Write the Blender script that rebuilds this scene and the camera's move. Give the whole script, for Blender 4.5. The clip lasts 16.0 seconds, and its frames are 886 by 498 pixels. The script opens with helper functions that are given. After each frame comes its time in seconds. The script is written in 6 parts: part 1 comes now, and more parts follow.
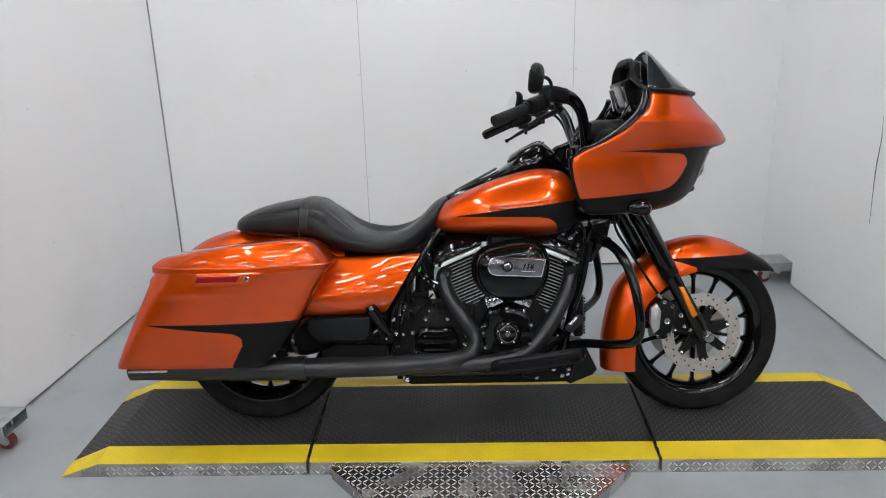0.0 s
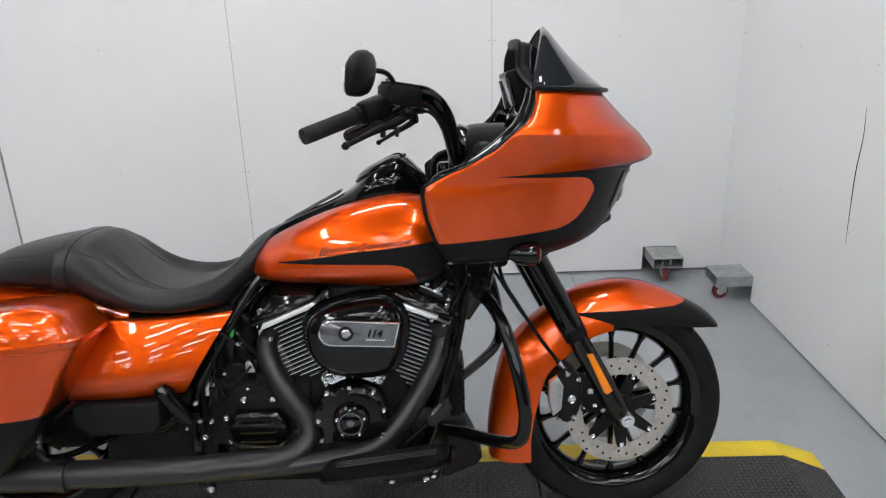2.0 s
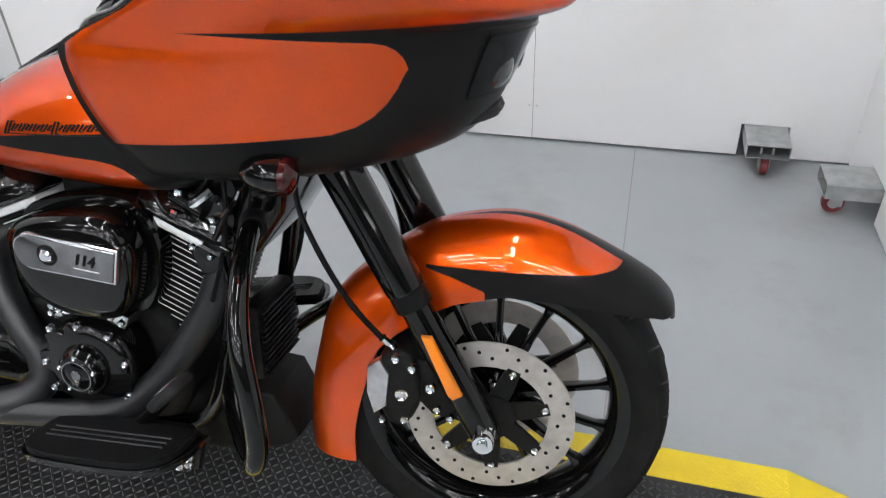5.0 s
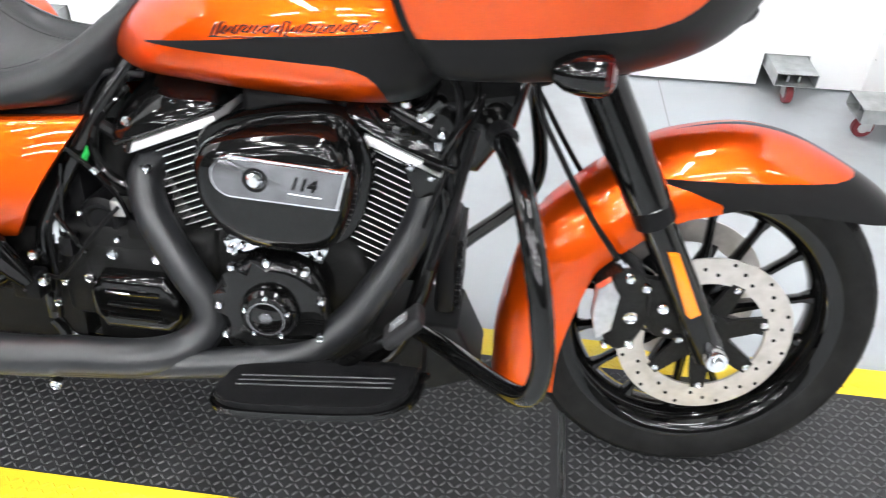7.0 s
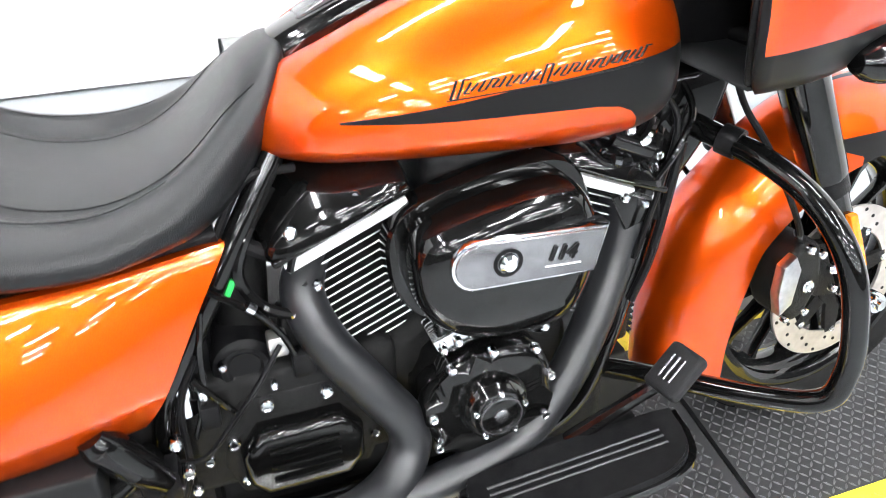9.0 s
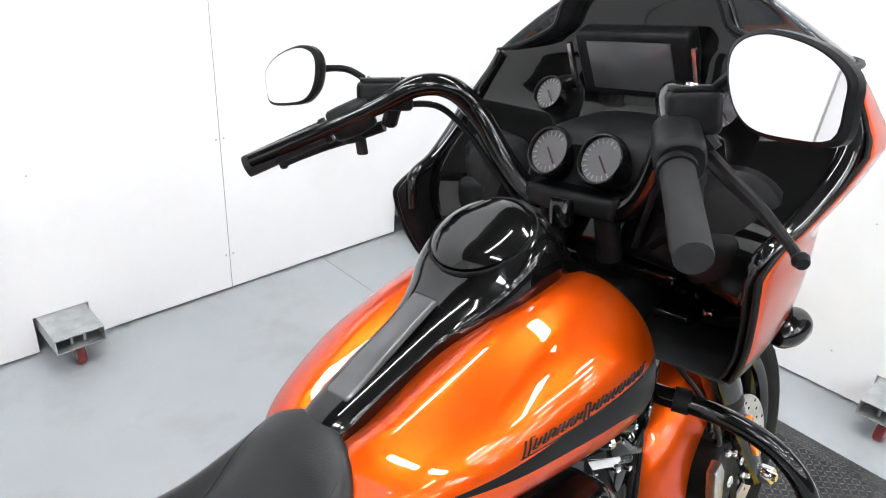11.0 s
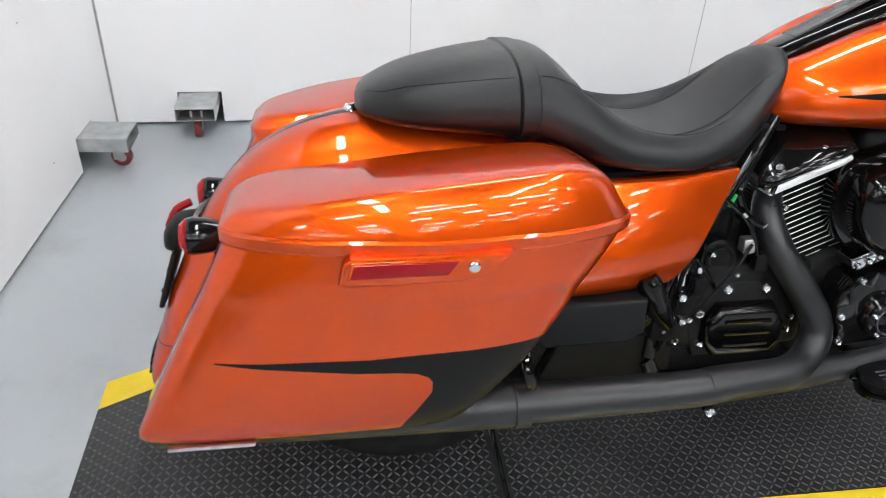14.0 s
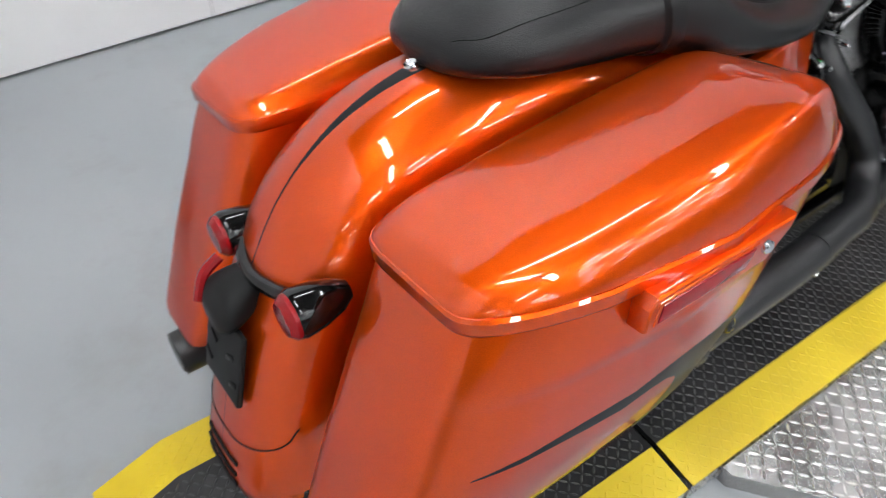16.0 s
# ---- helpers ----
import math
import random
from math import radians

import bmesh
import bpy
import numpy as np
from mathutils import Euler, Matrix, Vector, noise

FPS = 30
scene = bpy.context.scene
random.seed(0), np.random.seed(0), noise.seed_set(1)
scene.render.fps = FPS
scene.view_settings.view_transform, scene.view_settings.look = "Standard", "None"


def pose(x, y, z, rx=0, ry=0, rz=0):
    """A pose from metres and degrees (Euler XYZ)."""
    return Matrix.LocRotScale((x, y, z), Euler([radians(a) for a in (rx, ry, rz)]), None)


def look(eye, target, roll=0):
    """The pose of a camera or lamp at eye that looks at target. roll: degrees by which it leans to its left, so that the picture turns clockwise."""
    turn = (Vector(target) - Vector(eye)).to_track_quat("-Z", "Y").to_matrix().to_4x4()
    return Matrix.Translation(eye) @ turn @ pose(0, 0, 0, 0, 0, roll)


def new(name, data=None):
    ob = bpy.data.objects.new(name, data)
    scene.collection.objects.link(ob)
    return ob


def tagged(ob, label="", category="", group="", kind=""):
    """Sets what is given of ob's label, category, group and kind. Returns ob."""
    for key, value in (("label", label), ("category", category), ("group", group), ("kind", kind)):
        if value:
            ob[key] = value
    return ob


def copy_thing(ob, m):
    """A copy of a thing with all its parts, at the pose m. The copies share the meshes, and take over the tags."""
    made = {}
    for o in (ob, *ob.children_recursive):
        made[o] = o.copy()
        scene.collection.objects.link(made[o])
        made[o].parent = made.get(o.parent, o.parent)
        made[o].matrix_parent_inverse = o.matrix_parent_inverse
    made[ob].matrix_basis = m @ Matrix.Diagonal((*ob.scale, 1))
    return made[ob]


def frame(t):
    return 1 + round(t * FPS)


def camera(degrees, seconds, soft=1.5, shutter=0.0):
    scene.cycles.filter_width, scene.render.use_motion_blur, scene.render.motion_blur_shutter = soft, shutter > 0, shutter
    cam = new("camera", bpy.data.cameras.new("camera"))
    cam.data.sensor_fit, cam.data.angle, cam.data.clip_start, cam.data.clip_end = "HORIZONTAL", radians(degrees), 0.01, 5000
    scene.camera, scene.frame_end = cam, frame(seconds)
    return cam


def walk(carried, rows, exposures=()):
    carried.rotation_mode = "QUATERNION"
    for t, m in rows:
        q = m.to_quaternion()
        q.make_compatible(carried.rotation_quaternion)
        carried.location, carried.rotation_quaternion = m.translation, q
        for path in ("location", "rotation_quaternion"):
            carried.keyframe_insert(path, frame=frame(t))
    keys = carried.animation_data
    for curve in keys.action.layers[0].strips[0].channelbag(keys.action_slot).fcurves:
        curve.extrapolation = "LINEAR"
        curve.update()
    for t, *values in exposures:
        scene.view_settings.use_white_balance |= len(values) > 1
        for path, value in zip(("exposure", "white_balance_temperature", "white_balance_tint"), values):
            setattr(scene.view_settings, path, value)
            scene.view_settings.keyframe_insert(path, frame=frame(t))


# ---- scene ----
cam = camera(60.3, 16.0, 1.0, 0.3)
PATH = [
    (0, (-0.104, -2.607, 1.589), (-0.137, -0.707, 0.966), -1.6),
    (0.5, (-0.059, -2.483, 1.58), (-0.065, -0.594, 0.925), -2.4),
    (1, (0.113, -2.284, 1.586), (0.033, -0.398, 0.925), -1),
    (1.5, (0.222, -2.036, 1.566), (0.185, -0.165, 0.86), -1.4),
    (2, (0.311, -1.801, 1.58), (0.325, 0.062, 0.854), -1.5),
    (2.5, (0.489, -1.583, 1.577), (0.359, 0.28, 0.859), -0.8),
    (3, (0.634, -1.38, 1.594), (0.374, 0.462, 0.86), -0.3),
    (3.5, (0.705, -1.150, 1.578), (0.397, 0.666, 0.835), -0.3),
    (4, (0.827, -1.002, 1.547), (0.406, 0.720, 0.694), 0.3),
    (4.2, (0.890, -0.954, 1.515), (0.412, 0.757, 0.583), 0.4),
    (4.5, (0.965, -0.930, 1.463), (0.479, 0.706, 0.420), -0.8),
    (4.7, (0.999, -0.920, 1.434), (0.517, 0.686, 0.345), -1.6),
    (6.8, (0.541, -0.999, 1.31), (0.396, 0.57, 0.078), 0.7),
    (7, (0.433, -0.991, 1.307), (0.291, 0.574, 0.07), 1.9),
    (7.5, (0.208, -0.904, 1.269), (0.071, 0.659, 0.029), 0.4),
    (8, (0.033, -0.789, 1.285), (0.004, 0.715, -0.034), 2.4),
    (8.5, (-0.15, -0.763, 1.278), (0.167, 0.697, -0.051), 3.3),
    (9, (-0.251, -0.699, 1.276), (0.326, 0.728, -0.002), 3.1),
    (9.5, (-0.267, -0.576, 1.331), (0.445, 0.819, 0.088), 1.1),
    (9.7, (-0.275, -0.53, 1.369), (0.539, 0.858, 0.181), 2.2),
    (11.8, (-0.647, -0.445, 1.544), (0.634, 0.795, 0.633), 2.9),
    (12, (-0.633, -0.494, 1.514), (0.490, 0.820, 0.537), 1.8),
    (12.2, (-0.658, -0.569, 1.486), (0.326, 0.847, 0.472), 2.0),
    (12.5, (-0.688, -0.681, 1.459), (0.056, 0.819, 0.357), 1.8),
    (13, (-0.738, -0.806, 1.395), (-0.256, 0.791, 0.291), 0.5),
    (13.5, (-0.871, -0.985, 1.369), (-0.507, 0.648, 0.273), 1.4),
    (14, (-0.97, -1.126, 1.33), (-0.681, 0.518, 0.228), 3),
    (14.5, (-1.026, -1.155, 1.327), (-0.785, 0.494, 0.222), 4.2),
    (15, (-1.126, -1.037, 1.31), (-0.797, 0.539, 0.124), 4.2),
    (15.5, (-1.272, -0.792, 1.322), (-0.837, 0.646, 0.002), 0.0),
    (16, (-1.407, -0.566, 1.317), (-0.561, 0.575, -0.106), 1.4),
]
EXPOSURES = [(0, -0.53), (1.5, -0.55), (2, -0.42), (2.5, -0.40), (3.5, -0.40), (4.5, -0.28), (7, 0.96), (8, 1.12), (9, 1.44), (9.5, 1.24), (12, 0.24), (13, 0.08), (14.5, 0.15), (15, 0.16), (15.5, 0.05), (16, -0.07)]
walk(cam, [(t, look(eye, target, roll)) for t, eye, target, roll in PATH], EXPOSURES)

from mathutils.bvhtree import BVHTree

# ---- world and light ----
world = bpy.data.worlds.new("shop_air")
scene.world = world
world.use_nodes = True
world.node_tree.nodes["Background"].inputs[0].default_value = (0.9, 0.95, 1.0, 1)
world.node_tree.nodes["Background"].inputs[1].default_value = 0.01

BACK, LEFT, RIGHT, TALL = 1.85, -1.795, 1.765, 2.44
CEIL = 3.3


# ---- materials ----
def material(name, colour=(0.5, 0.5, 0.5), rough=0.5, metal=0.0, coat=0.0, coat_rough=0.03, spec=0.5):
    m = bpy.data.materials.new(name)
    m.use_nodes = True
    b = m.node_tree.nodes["Principled BSDF"]
    b.inputs["Base Color"].default_value = (*colour, 1)
    b.inputs["Roughness"].default_value = rough
    b.inputs["Metallic"].default_value = metal
    b.inputs["Coat Weight"].default_value = coat
    b.inputs["Coat Roughness"].default_value = coat_rough
    b.inputs["Specular IOR Level"].default_value = spec
    b.inputs["Coat IOR"].default_value = 1.4
    return m


def node(m, kind, **values):
    n = m.node_tree.nodes.new(kind)
    for key, value in values.items():
        n.inputs[key].default_value = value
    return n


def wire(m, a, b):
    m.node_tree.links.new(a, b)


def bsdf(m):
    return m.node_tree.nodes["Principled BSDF"]


def calc(m, op, a, b=None):
    n = m.node_tree.nodes.new("ShaderNodeMath")
    n.operation = op
    for i, v in enumerate((a, b)):
        if v is None:
            continue
        if isinstance(v, (int, float)):
            n.inputs[i].default_value = v
        else:
            wire(m, v, n.inputs[i])
    return n.outputs[0]


def mottled(m, scale, dark, light, detail=4.0, rough=None, bump=0.0, bump_scale=None):
    """Base colour wavering between two tones, with matching gloss and fine relief."""
    tc = node(m, "ShaderNodeTexCoord")
    nz = node(m, "ShaderNodeTexNoise", Scale=scale, Detail=detail)
    wire(m, tc.outputs["Object"], nz.inputs["Vector"])
    ramp = node(m, "ShaderNodeValToRGB")
    ramp.color_ramp.elements[0].position, ramp.color_ramp.elements[1].position = 0.3, 0.7
    ramp.color_ramp.elements[0].color, ramp.color_ramp.elements[1].color = (*dark, 1), (*light, 1)
    wire(m, nz.outputs["Fac"], ramp.inputs[0])
    wire(m, ramp.outputs[0], bsdf(m).inputs["Base Color"])
    if rough:
        mr = node(m, "ShaderNodeMapRange")
        mr.inputs["To Min"].default_value, mr.inputs["To Max"].default_value = rough
        wire(m, nz.outputs["Fac"], mr.inputs["Value"])
        wire(m, mr.outputs[0], bsdf(m).inputs["Roughness"])
    if bump:
        fine = node(m, "ShaderNodeTexNoise", Scale=bump_scale or scale * 20, Detail=3.0)
        wire(m, tc.outputs["Object"], fine.inputs["Vector"])
        bp = node(m, "ShaderNodeBump", Strength=bump, Distance=0.002)
        wire(m, fine.outputs["Fac"], bp.inputs["Height"])
        wire(m, bp.outputs[0], bsdf(m).inputs["Normal"])
    return m


def axes(m):
    tc = node(m, "ShaderNodeTexCoord")
    sp = node(m, "ShaderNodeSeparateXYZ")
    wire(m, tc.outputs["Object"], sp.inputs[0])
    return sp.outputs


def line_of(m, x, pts):
    """Height of a broken line through (x, z) points, as a socket."""
    x0, x1 = pts[0][0], pts[-1][0]
    zs = [p[1] for p in pts]
    z0, z1 = min(zs) - 0.01, max(zs) + 0.01
    u = calc(m, "DIVIDE", calc(m, "SUBTRACT", x, x0), x1 - x0)
    ramp = node(m, "ShaderNodeValToRGB")
    el = ramp.color_ramp.elements
    while len(el) < len(pts):
        el.new(0.5)
    for e, (px, pz) in zip(el, pts):
        e.position = (px - x0) / (x1 - x0)
    for e, (px, pz) in zip(sorted(el, key=lambda k: k.position), pts):
        g = (pz - z0) / (z1 - z0)
        e.color = (g, g, g, 1)
    wire(m, u, ramp.inputs[0])
    return calc(m, "ADD", calc(m, "MULTIPLY", ramp.outputs[0], z1 - z0), z0)


METAL = 0.82
ORANGE, CHARCOAL = (0.62, 0.10, 0.008), (0.011, 0.0115, 0.012)


def paint(name, black=None):
    """Metallic orange under clear coat; black(m, x, y, z) gives the charcoal graphic's mask."""
    m = material(name, ORANGE, 0.36, METAL, 1.0, 0.006, spec=0.3)
    bsdf(m).inputs["Coat IOR"].default_value = 1.48
    b = bsdf(m)
    b.inputs["Specular Tint"].default_value = (0.16, 0.04, 0.01, 1)
    tc = node(m, "ShaderNodeTexCoord")
    flake = node(m, "ShaderNodeTexNoise", Scale=900.0, Detail=1.0)
    wire(m, tc.outputs["Object"], flake.inputs["Vector"])
    mix = node(m, "ShaderNodeMix")
    mix.data_type = "RGBA"
    mix.inputs[6].default_value, mix.inputs[7].default_value = (0.55, 0.053, 0.0020, 1), (0.83, 0.102, 0.0036, 1)
    wire(m, flake.outputs["Fac"], mix.inputs[0])
    if black is None:
        wire(m, mix.outputs[2], b.inputs["Base Color"])
        return m
    x, y, z = axes(m)
    mask = black(m, x, y, z)
    two = node(m, "ShaderNodeMix")
    two.data_type = "RGBA"
    two.inputs[7].default_value = (*CHARCOAL, 1)
    wire(m, mask, two.inputs[0])
    wire(m, mix.outputs[2], two.inputs[6])
    wire(m, two.outputs[2], b.inputs["Base Color"])
    inv = calc(m, "SUBTRACT", 1.0, mask)
    wire(m, calc(m, "MULTIPLY", inv, METAL), b.inputs["Metallic"])
    wire(m, calc(m, "ADD", calc(m, "MULTIPLY", inv, 0.87), 0.03), b.inputs["Coat Weight"])
    wire(m, calc(m, "ADD", calc(m, "MULTIPLY", inv, 0.18), 0.12), b.inputs["Specular IOR Level"])
    return m


def between(m, z, lo, hi):
    return calc(m, "MULTIPLY", calc(m, "GREATER_THAN", z, lo), calc(m, "LESS_THAN", z, hi))


def tank_black(m, x, y, z):
    hi = line_of(m, x, [(-0.30, 0.686), (-0.100, 0.686), (-0.097, 0.772), (0.10, 0.799), (0.30, 0.820), (0.40, 0.826)])
    lo = line_of(m, x, [(-0.30, 0.786), (-0.097, 0.770), (0.10, 0.769), (0.19, 0.767), (0.218, 0.763), (0.236, 0.755), (0.248, 0.743), (0.256, 0.726), (0.259, 0.706), (0.26, 0.586), (0.40, 0.586)])
    return between(m, z, lo, hi)


def bag_black(m, x, y, z):
    hi = line_of(m, x, [(-1.40, 0.30), (-1.150, 0.30), (-1.146, 0.450), (-0.85, 0.453), (-0.40, 0.456)])
    lo = line_of(m, x, [(-1.40, 0.46), (-1.146, 0.448), (-0.88, 0.420), (-0.85, 0.415), (-0.832, 0.405), (-0.824, 0.392), (-0.823, 0.20), (-0.40, 0.20)])
    slant = line_of(m, z, [(0.20, -0.90), (0.300, -0.868), (0.330, -0.850), (0.372, -0.826), (0.39, -0.822), (0.60, -0.60)])
    tip = calc(m, "MULTIPLY", calc(m, "GREATER_THAN", x, slant), calc(m, "LESS_THAN", z, 0.40))
    return calc(m, "MAXIMUM", tip, between(m, z, lo, hi))


def fairing_black(m, x, y, z):
    hi = line_of(m, x, [(0.20, 0.83), (0.43, 0.845), (0.44, 0.990), (0.608, 0.993), (0.90, 1.003)])
    top = line_of(m, x, [(0.20, 1.02), (0.44, 0.990), (0.60, 0.980), (0.660, 0.976), (0.676, 0.972), (0.686, 0.965), (0.694, 0.954), (0.698, 0.938), (0.700, 0.915), (0.71, 0.80), (0.90, 0.80)])
    low = line_of(m, x, [(0.20, 0.834), (0.34, 0.836), (0.46, 0.843), (0.600, 0.853), (0.630, 0.862), (0.652, 0.875), (0.670, 0.893), (0.684, 0.914), (0.694, 0.934), (0.702, 0.945), (0.90, 0.95)])
    panel = between(m, z, low, top)
    rear = calc(m, "LESS_THAN", z, low)
    lip = line_of(m, z, [(0.70, 0.44), (0.776, 0.403), (0.792, 0.343), (0.815, 0.327), (0.85, 0.309), (0.90, 0.293), (0.95, 0.285), (0.972, 0.288), (0.990, 0.319), (1.004, 0.352), (1.019, 0.387), (1.053, 0.447), (1.079, 0.477), (1.092, 0.491), (1.106, 0.512), (1.126, 0.528), (1.150, 0.538), (1.20, 0.546)])
    rear = calc(m, "MAXIMUM", rear, calc(m, "LESS_THAN", x, lip))
    return calc(m, "MAXIMUM", rear, calc(m, "MULTIPLY", calc(m, "LESS_THAN", z, hi), calc(m, "SUBTRACT", 1.0, panel)))


def front_fender_black(m, x, y, z):
    hi = line_of(m, x, [(0.30, 0.10), (0.672, 0.10), (0.674, 0.585), (0.80, 0.588), (0.95, 0.592), (0.985, 0.597), (1.004, 0.604), (1.016, 0.616), (1.022, 0.70), (1.20, 0.70)])
    lo = line_of(m, x, [(0.30, 0.62), (0.674, 0.580), (0.72, 0.570), (0.778, 0.550), (0.785, 0.40), (1.20, 0.40)])
    side = between(m, z, lo, hi)
    w = line_of(m, x, [(0.30, 0.0), (0.70, 0.0), (0.98, 0.020), (1.2, 0.020)])
    return calc(m, "MAXIMUM", side, calc(m, "LESS_THAN", calc(m, "ABSOLUTE", y), w))


def rear_fender_black(m, x, y, z):
    w = line_of(m, x, [(-1.40, 0.0), (-1.12, 0.002), (-0.90, 0.016), (-0.40, 0.022)])
    return calc(m, "LESS_THAN", calc(m, "ABSOLUTE", y), w)


TANK_PAINT = paint("tank_paint", tank_black)
BAG_PAINT = paint("bag_paint", bag_black)
FAIRING_PAINT = paint("fairing_paint", fairing_black)
FENDER_PAINT = paint("front_fender_paint", front_fender_black)
TAIL_PAINT = paint("rear_fender_paint", rear_fender_black)
ORANGE_PAINT = paint("orange_paint")
DENIM = mottled(material("satin_charcoal", CHARCOAL, 0.5, 0, 0.02, spec=0.12), 30, (0.009, 0.0095, 0.010), (0.013, 0.0135, 0.014))
GLOSS = mottled(material("gloss_black", (0.003, 0.003, 0.003), 0.14, 0.0, 0.85, 0.02, spec=0.08), 12, (0.002, 0.002, 0.002), (0.004, 0.004, 0.004))
BLACK = mottled(material("black_enamel", (0.006, 0.006, 0.006), 0.33, spec=0.10), 60, (0.004, 0.004, 0.0045), (0.009, 0.009, 0.0095), bump=0.25, bump_scale=900)
WRINKLE = mottled(material("wrinkle_black", (0.007, 0.007, 0.007), 0.45, spec=0.16), 120, (0.004, 0.004, 0.004), (0.009, 0.009, 0.009), bump=0.5, bump_scale=1400)
EXHAUST = mottled(material("black_ceramic", (0.015, 0.0155, 0.017), 0.34, 0.0, spec=0.46), 9, (0.010, 0.0105, 0.012), (0.018, 0.0185, 0.020), rough=(0.28, 0.38), bump=0.15, bump_scale=1200)
RUBBER = mottled(material("tyre_rubber", (0.008, 0.008, 0.008), 0.66, spec=0.09), 25, (0.006, 0.006, 0.006), (0.012, 0.012, 0.012), bump=0.4, bump_scale=700)
GRIP = mottled(material("grip_rubber", (0.014, 0.014, 0.015), 0.6, spec=0.18), 40, (0.011, 0.011, 0.012), (0.018, 0.018, 0.019), bump=0.5, bump_scale=900)
LEATHER = mottled(material("black_vinyl", (0.008, 0.0085, 0.0095), 0.34, spec=0.32), 7, (0.004, 0.0044, 0.0052), (0.0075, 0.008, 0.009), rough=(0.28, 0.38), bump=0.3, bump_scale=650)
CHROME = material("chrome", (0.75, 0.76, 0.78), 0.08, 1.0)
STEEL = mottled(material("brushed_steel", (0.5, 0.49, 0.47), 0.34, 0.9), 50, (0.42, 0.41, 0.39), (0.58, 0.57, 0.55), rough=(0.28, 0.42))
ALLOY = mottled(material("machined_alloy", (0.55, 0.55, 0.56), 0.3, 1.0), 80, (0.48, 0.48, 0.49), (0.62, 0.62, 0.63))
def fin_material():
    """Black fins whose rims alone are machined bright."""
    m = material("cut_fin", (0.012, 0.012, 0.012), 0.42)
    b = bsdf(m)
    x, y, z = axes(m)
    rim = calc(m, "MAXIMUM", calc(m, "GREATER_THAN", calc(m, "ABSOLUTE", y), 0.1088), calc(m, "GREATER_THAN", calc(m, "ABSOLUTE", x), 0.0790))
    two = node(m, "ShaderNodeMix")
    two.data_type = "RGBA"
    two.inputs[6].default_value, two.inputs[7].default_value = (0.012, 0.012, 0.012, 1), (0.82, 0.82, 0.82, 1)
    wire(m, rim, two.inputs[0])
    wire(m, two.outputs[2], b.inputs["Base Color"])
    wire(m, calc(m, "MULTIPLY", rim, 0.4), b.inputs["Metallic"])
    return m


FIN = fin_material()
CUT = mottled(material("cut_alloy", (0.82, 0.82, 0.82), 0.38, 0.35), 90, (0.72, 0.72, 0.72), (0.88, 0.88, 0.88))
DISC = mottled(material("brake_steel", (0.50, 0.47, 0.44), 0.42, 0.75), 40, (0.42, 0.39, 0.36), (0.56, 0.53, 0.50))
PLATE = mottled(material("badge_alloy", (0.22, 0.22, 0.23), 0.26, 0.9), 25, (0.18, 0.18, 0.19), (0.27, 0.27, 0.28))
AMBER = material("amber_reflector", (0.75, 0.20, 0.005), 0.2, 0, 0.6)
RED = material("red_lens", (0.24, 0.003, 0.005), 0.22, 0, 0.35, spec=0.25)
DARK_RED = material("smoked_red_lens", (0.035, 0.003, 0.003), 0.12, 0, 0.5, spec=0.25)
GREEN = material("green_tape", (0.02, 0.45, 0.08), 0.5)
SMOKE = material("smoked_screen", (0.014, 0.016, 0.020), 0.06, 0, 0.6)
bsdf(SMOKE).inputs["Alpha"].default_value = 0.8
MIRROR = material("mirror_glass", (0.85, 0.86, 0.87), 0.02, 1.0)
DIAL = material("dial_face", (0.040, 0.040, 0.043), 0.35, 0, 1.0, 0.03)
INLAY = mottled(material("satin_inlay", (0.06, 0.06, 0.064), 0.24, spec=0.6), 14, (0.05, 0.05, 0.054), (0.07, 0.07, 0.074))
SCALE_MARK = material("scale_print", (0.16, 0.16, 0.165), 0.5)
WHITE_MARK = material("white_print", (0.7, 0.7, 0.7), 0.5)
HEADGLASS = material("headlamp_glass", (0.004, 0.004, 0.005), 0.10, 0, 0.1, spec=0.10)
LENS = material("headlamp_lens", (0.03, 0.03, 0.033), 0.08, 0.0, 0.5)

WALL = mottled(material("white_laminate", (0.74, 0.74, 0.745), 0.38, spec=0.4), 1.3, (0.73, 0.73, 0.735), (0.76, 0.76, 0.765), rough=(0.34, 0.44), bump=0.05, bump_scale=60)
FLOOR = mottled(material("grey_epoxy", (0.30, 0.32, 0.335), 0.32), 1.7, (0.285, 0.305, 0.32), (0.325, 0.345, 0.36), detail=6, rough=(0.24, 0.42), bump=0.06, bump_scale=45)
def soiled(m, scale, tint, lo, hi):
    """Large soft patches of dirt mixed over the base colour."""
    b = bsdf(m)
    old = b.inputs["Base Color"].links[0].from_socket
    tc = node(m, "ShaderNodeTexCoord")
    nz = node(m, "ShaderNodeTexNoise", Scale=scale, Detail=7.0, Roughness=0.65)
    wire(m, tc.outputs["Object"], nz.inputs["Vector"])
    mr = node(m, "ShaderNodeMapRange")
    mr.inputs["From Min"].default_value, mr.inputs["From Max"].default_value = lo, hi
    mr.inputs["To Max"].default_value = 0.5
    wire(m, nz.outputs["Fac"], mr.inputs["Value"])
    mx = node(m, "ShaderNodeMix")
    mx.data_type = "RGBA"
    mx.inputs[7].default_value = (*tint, 1)
    wire(m, mr.outputs[0], mx.inputs[0])
    wire(m, old, mx.inputs[6])
    wire(m, mx.outputs[2], b.inputs["Base Color"])
    return m


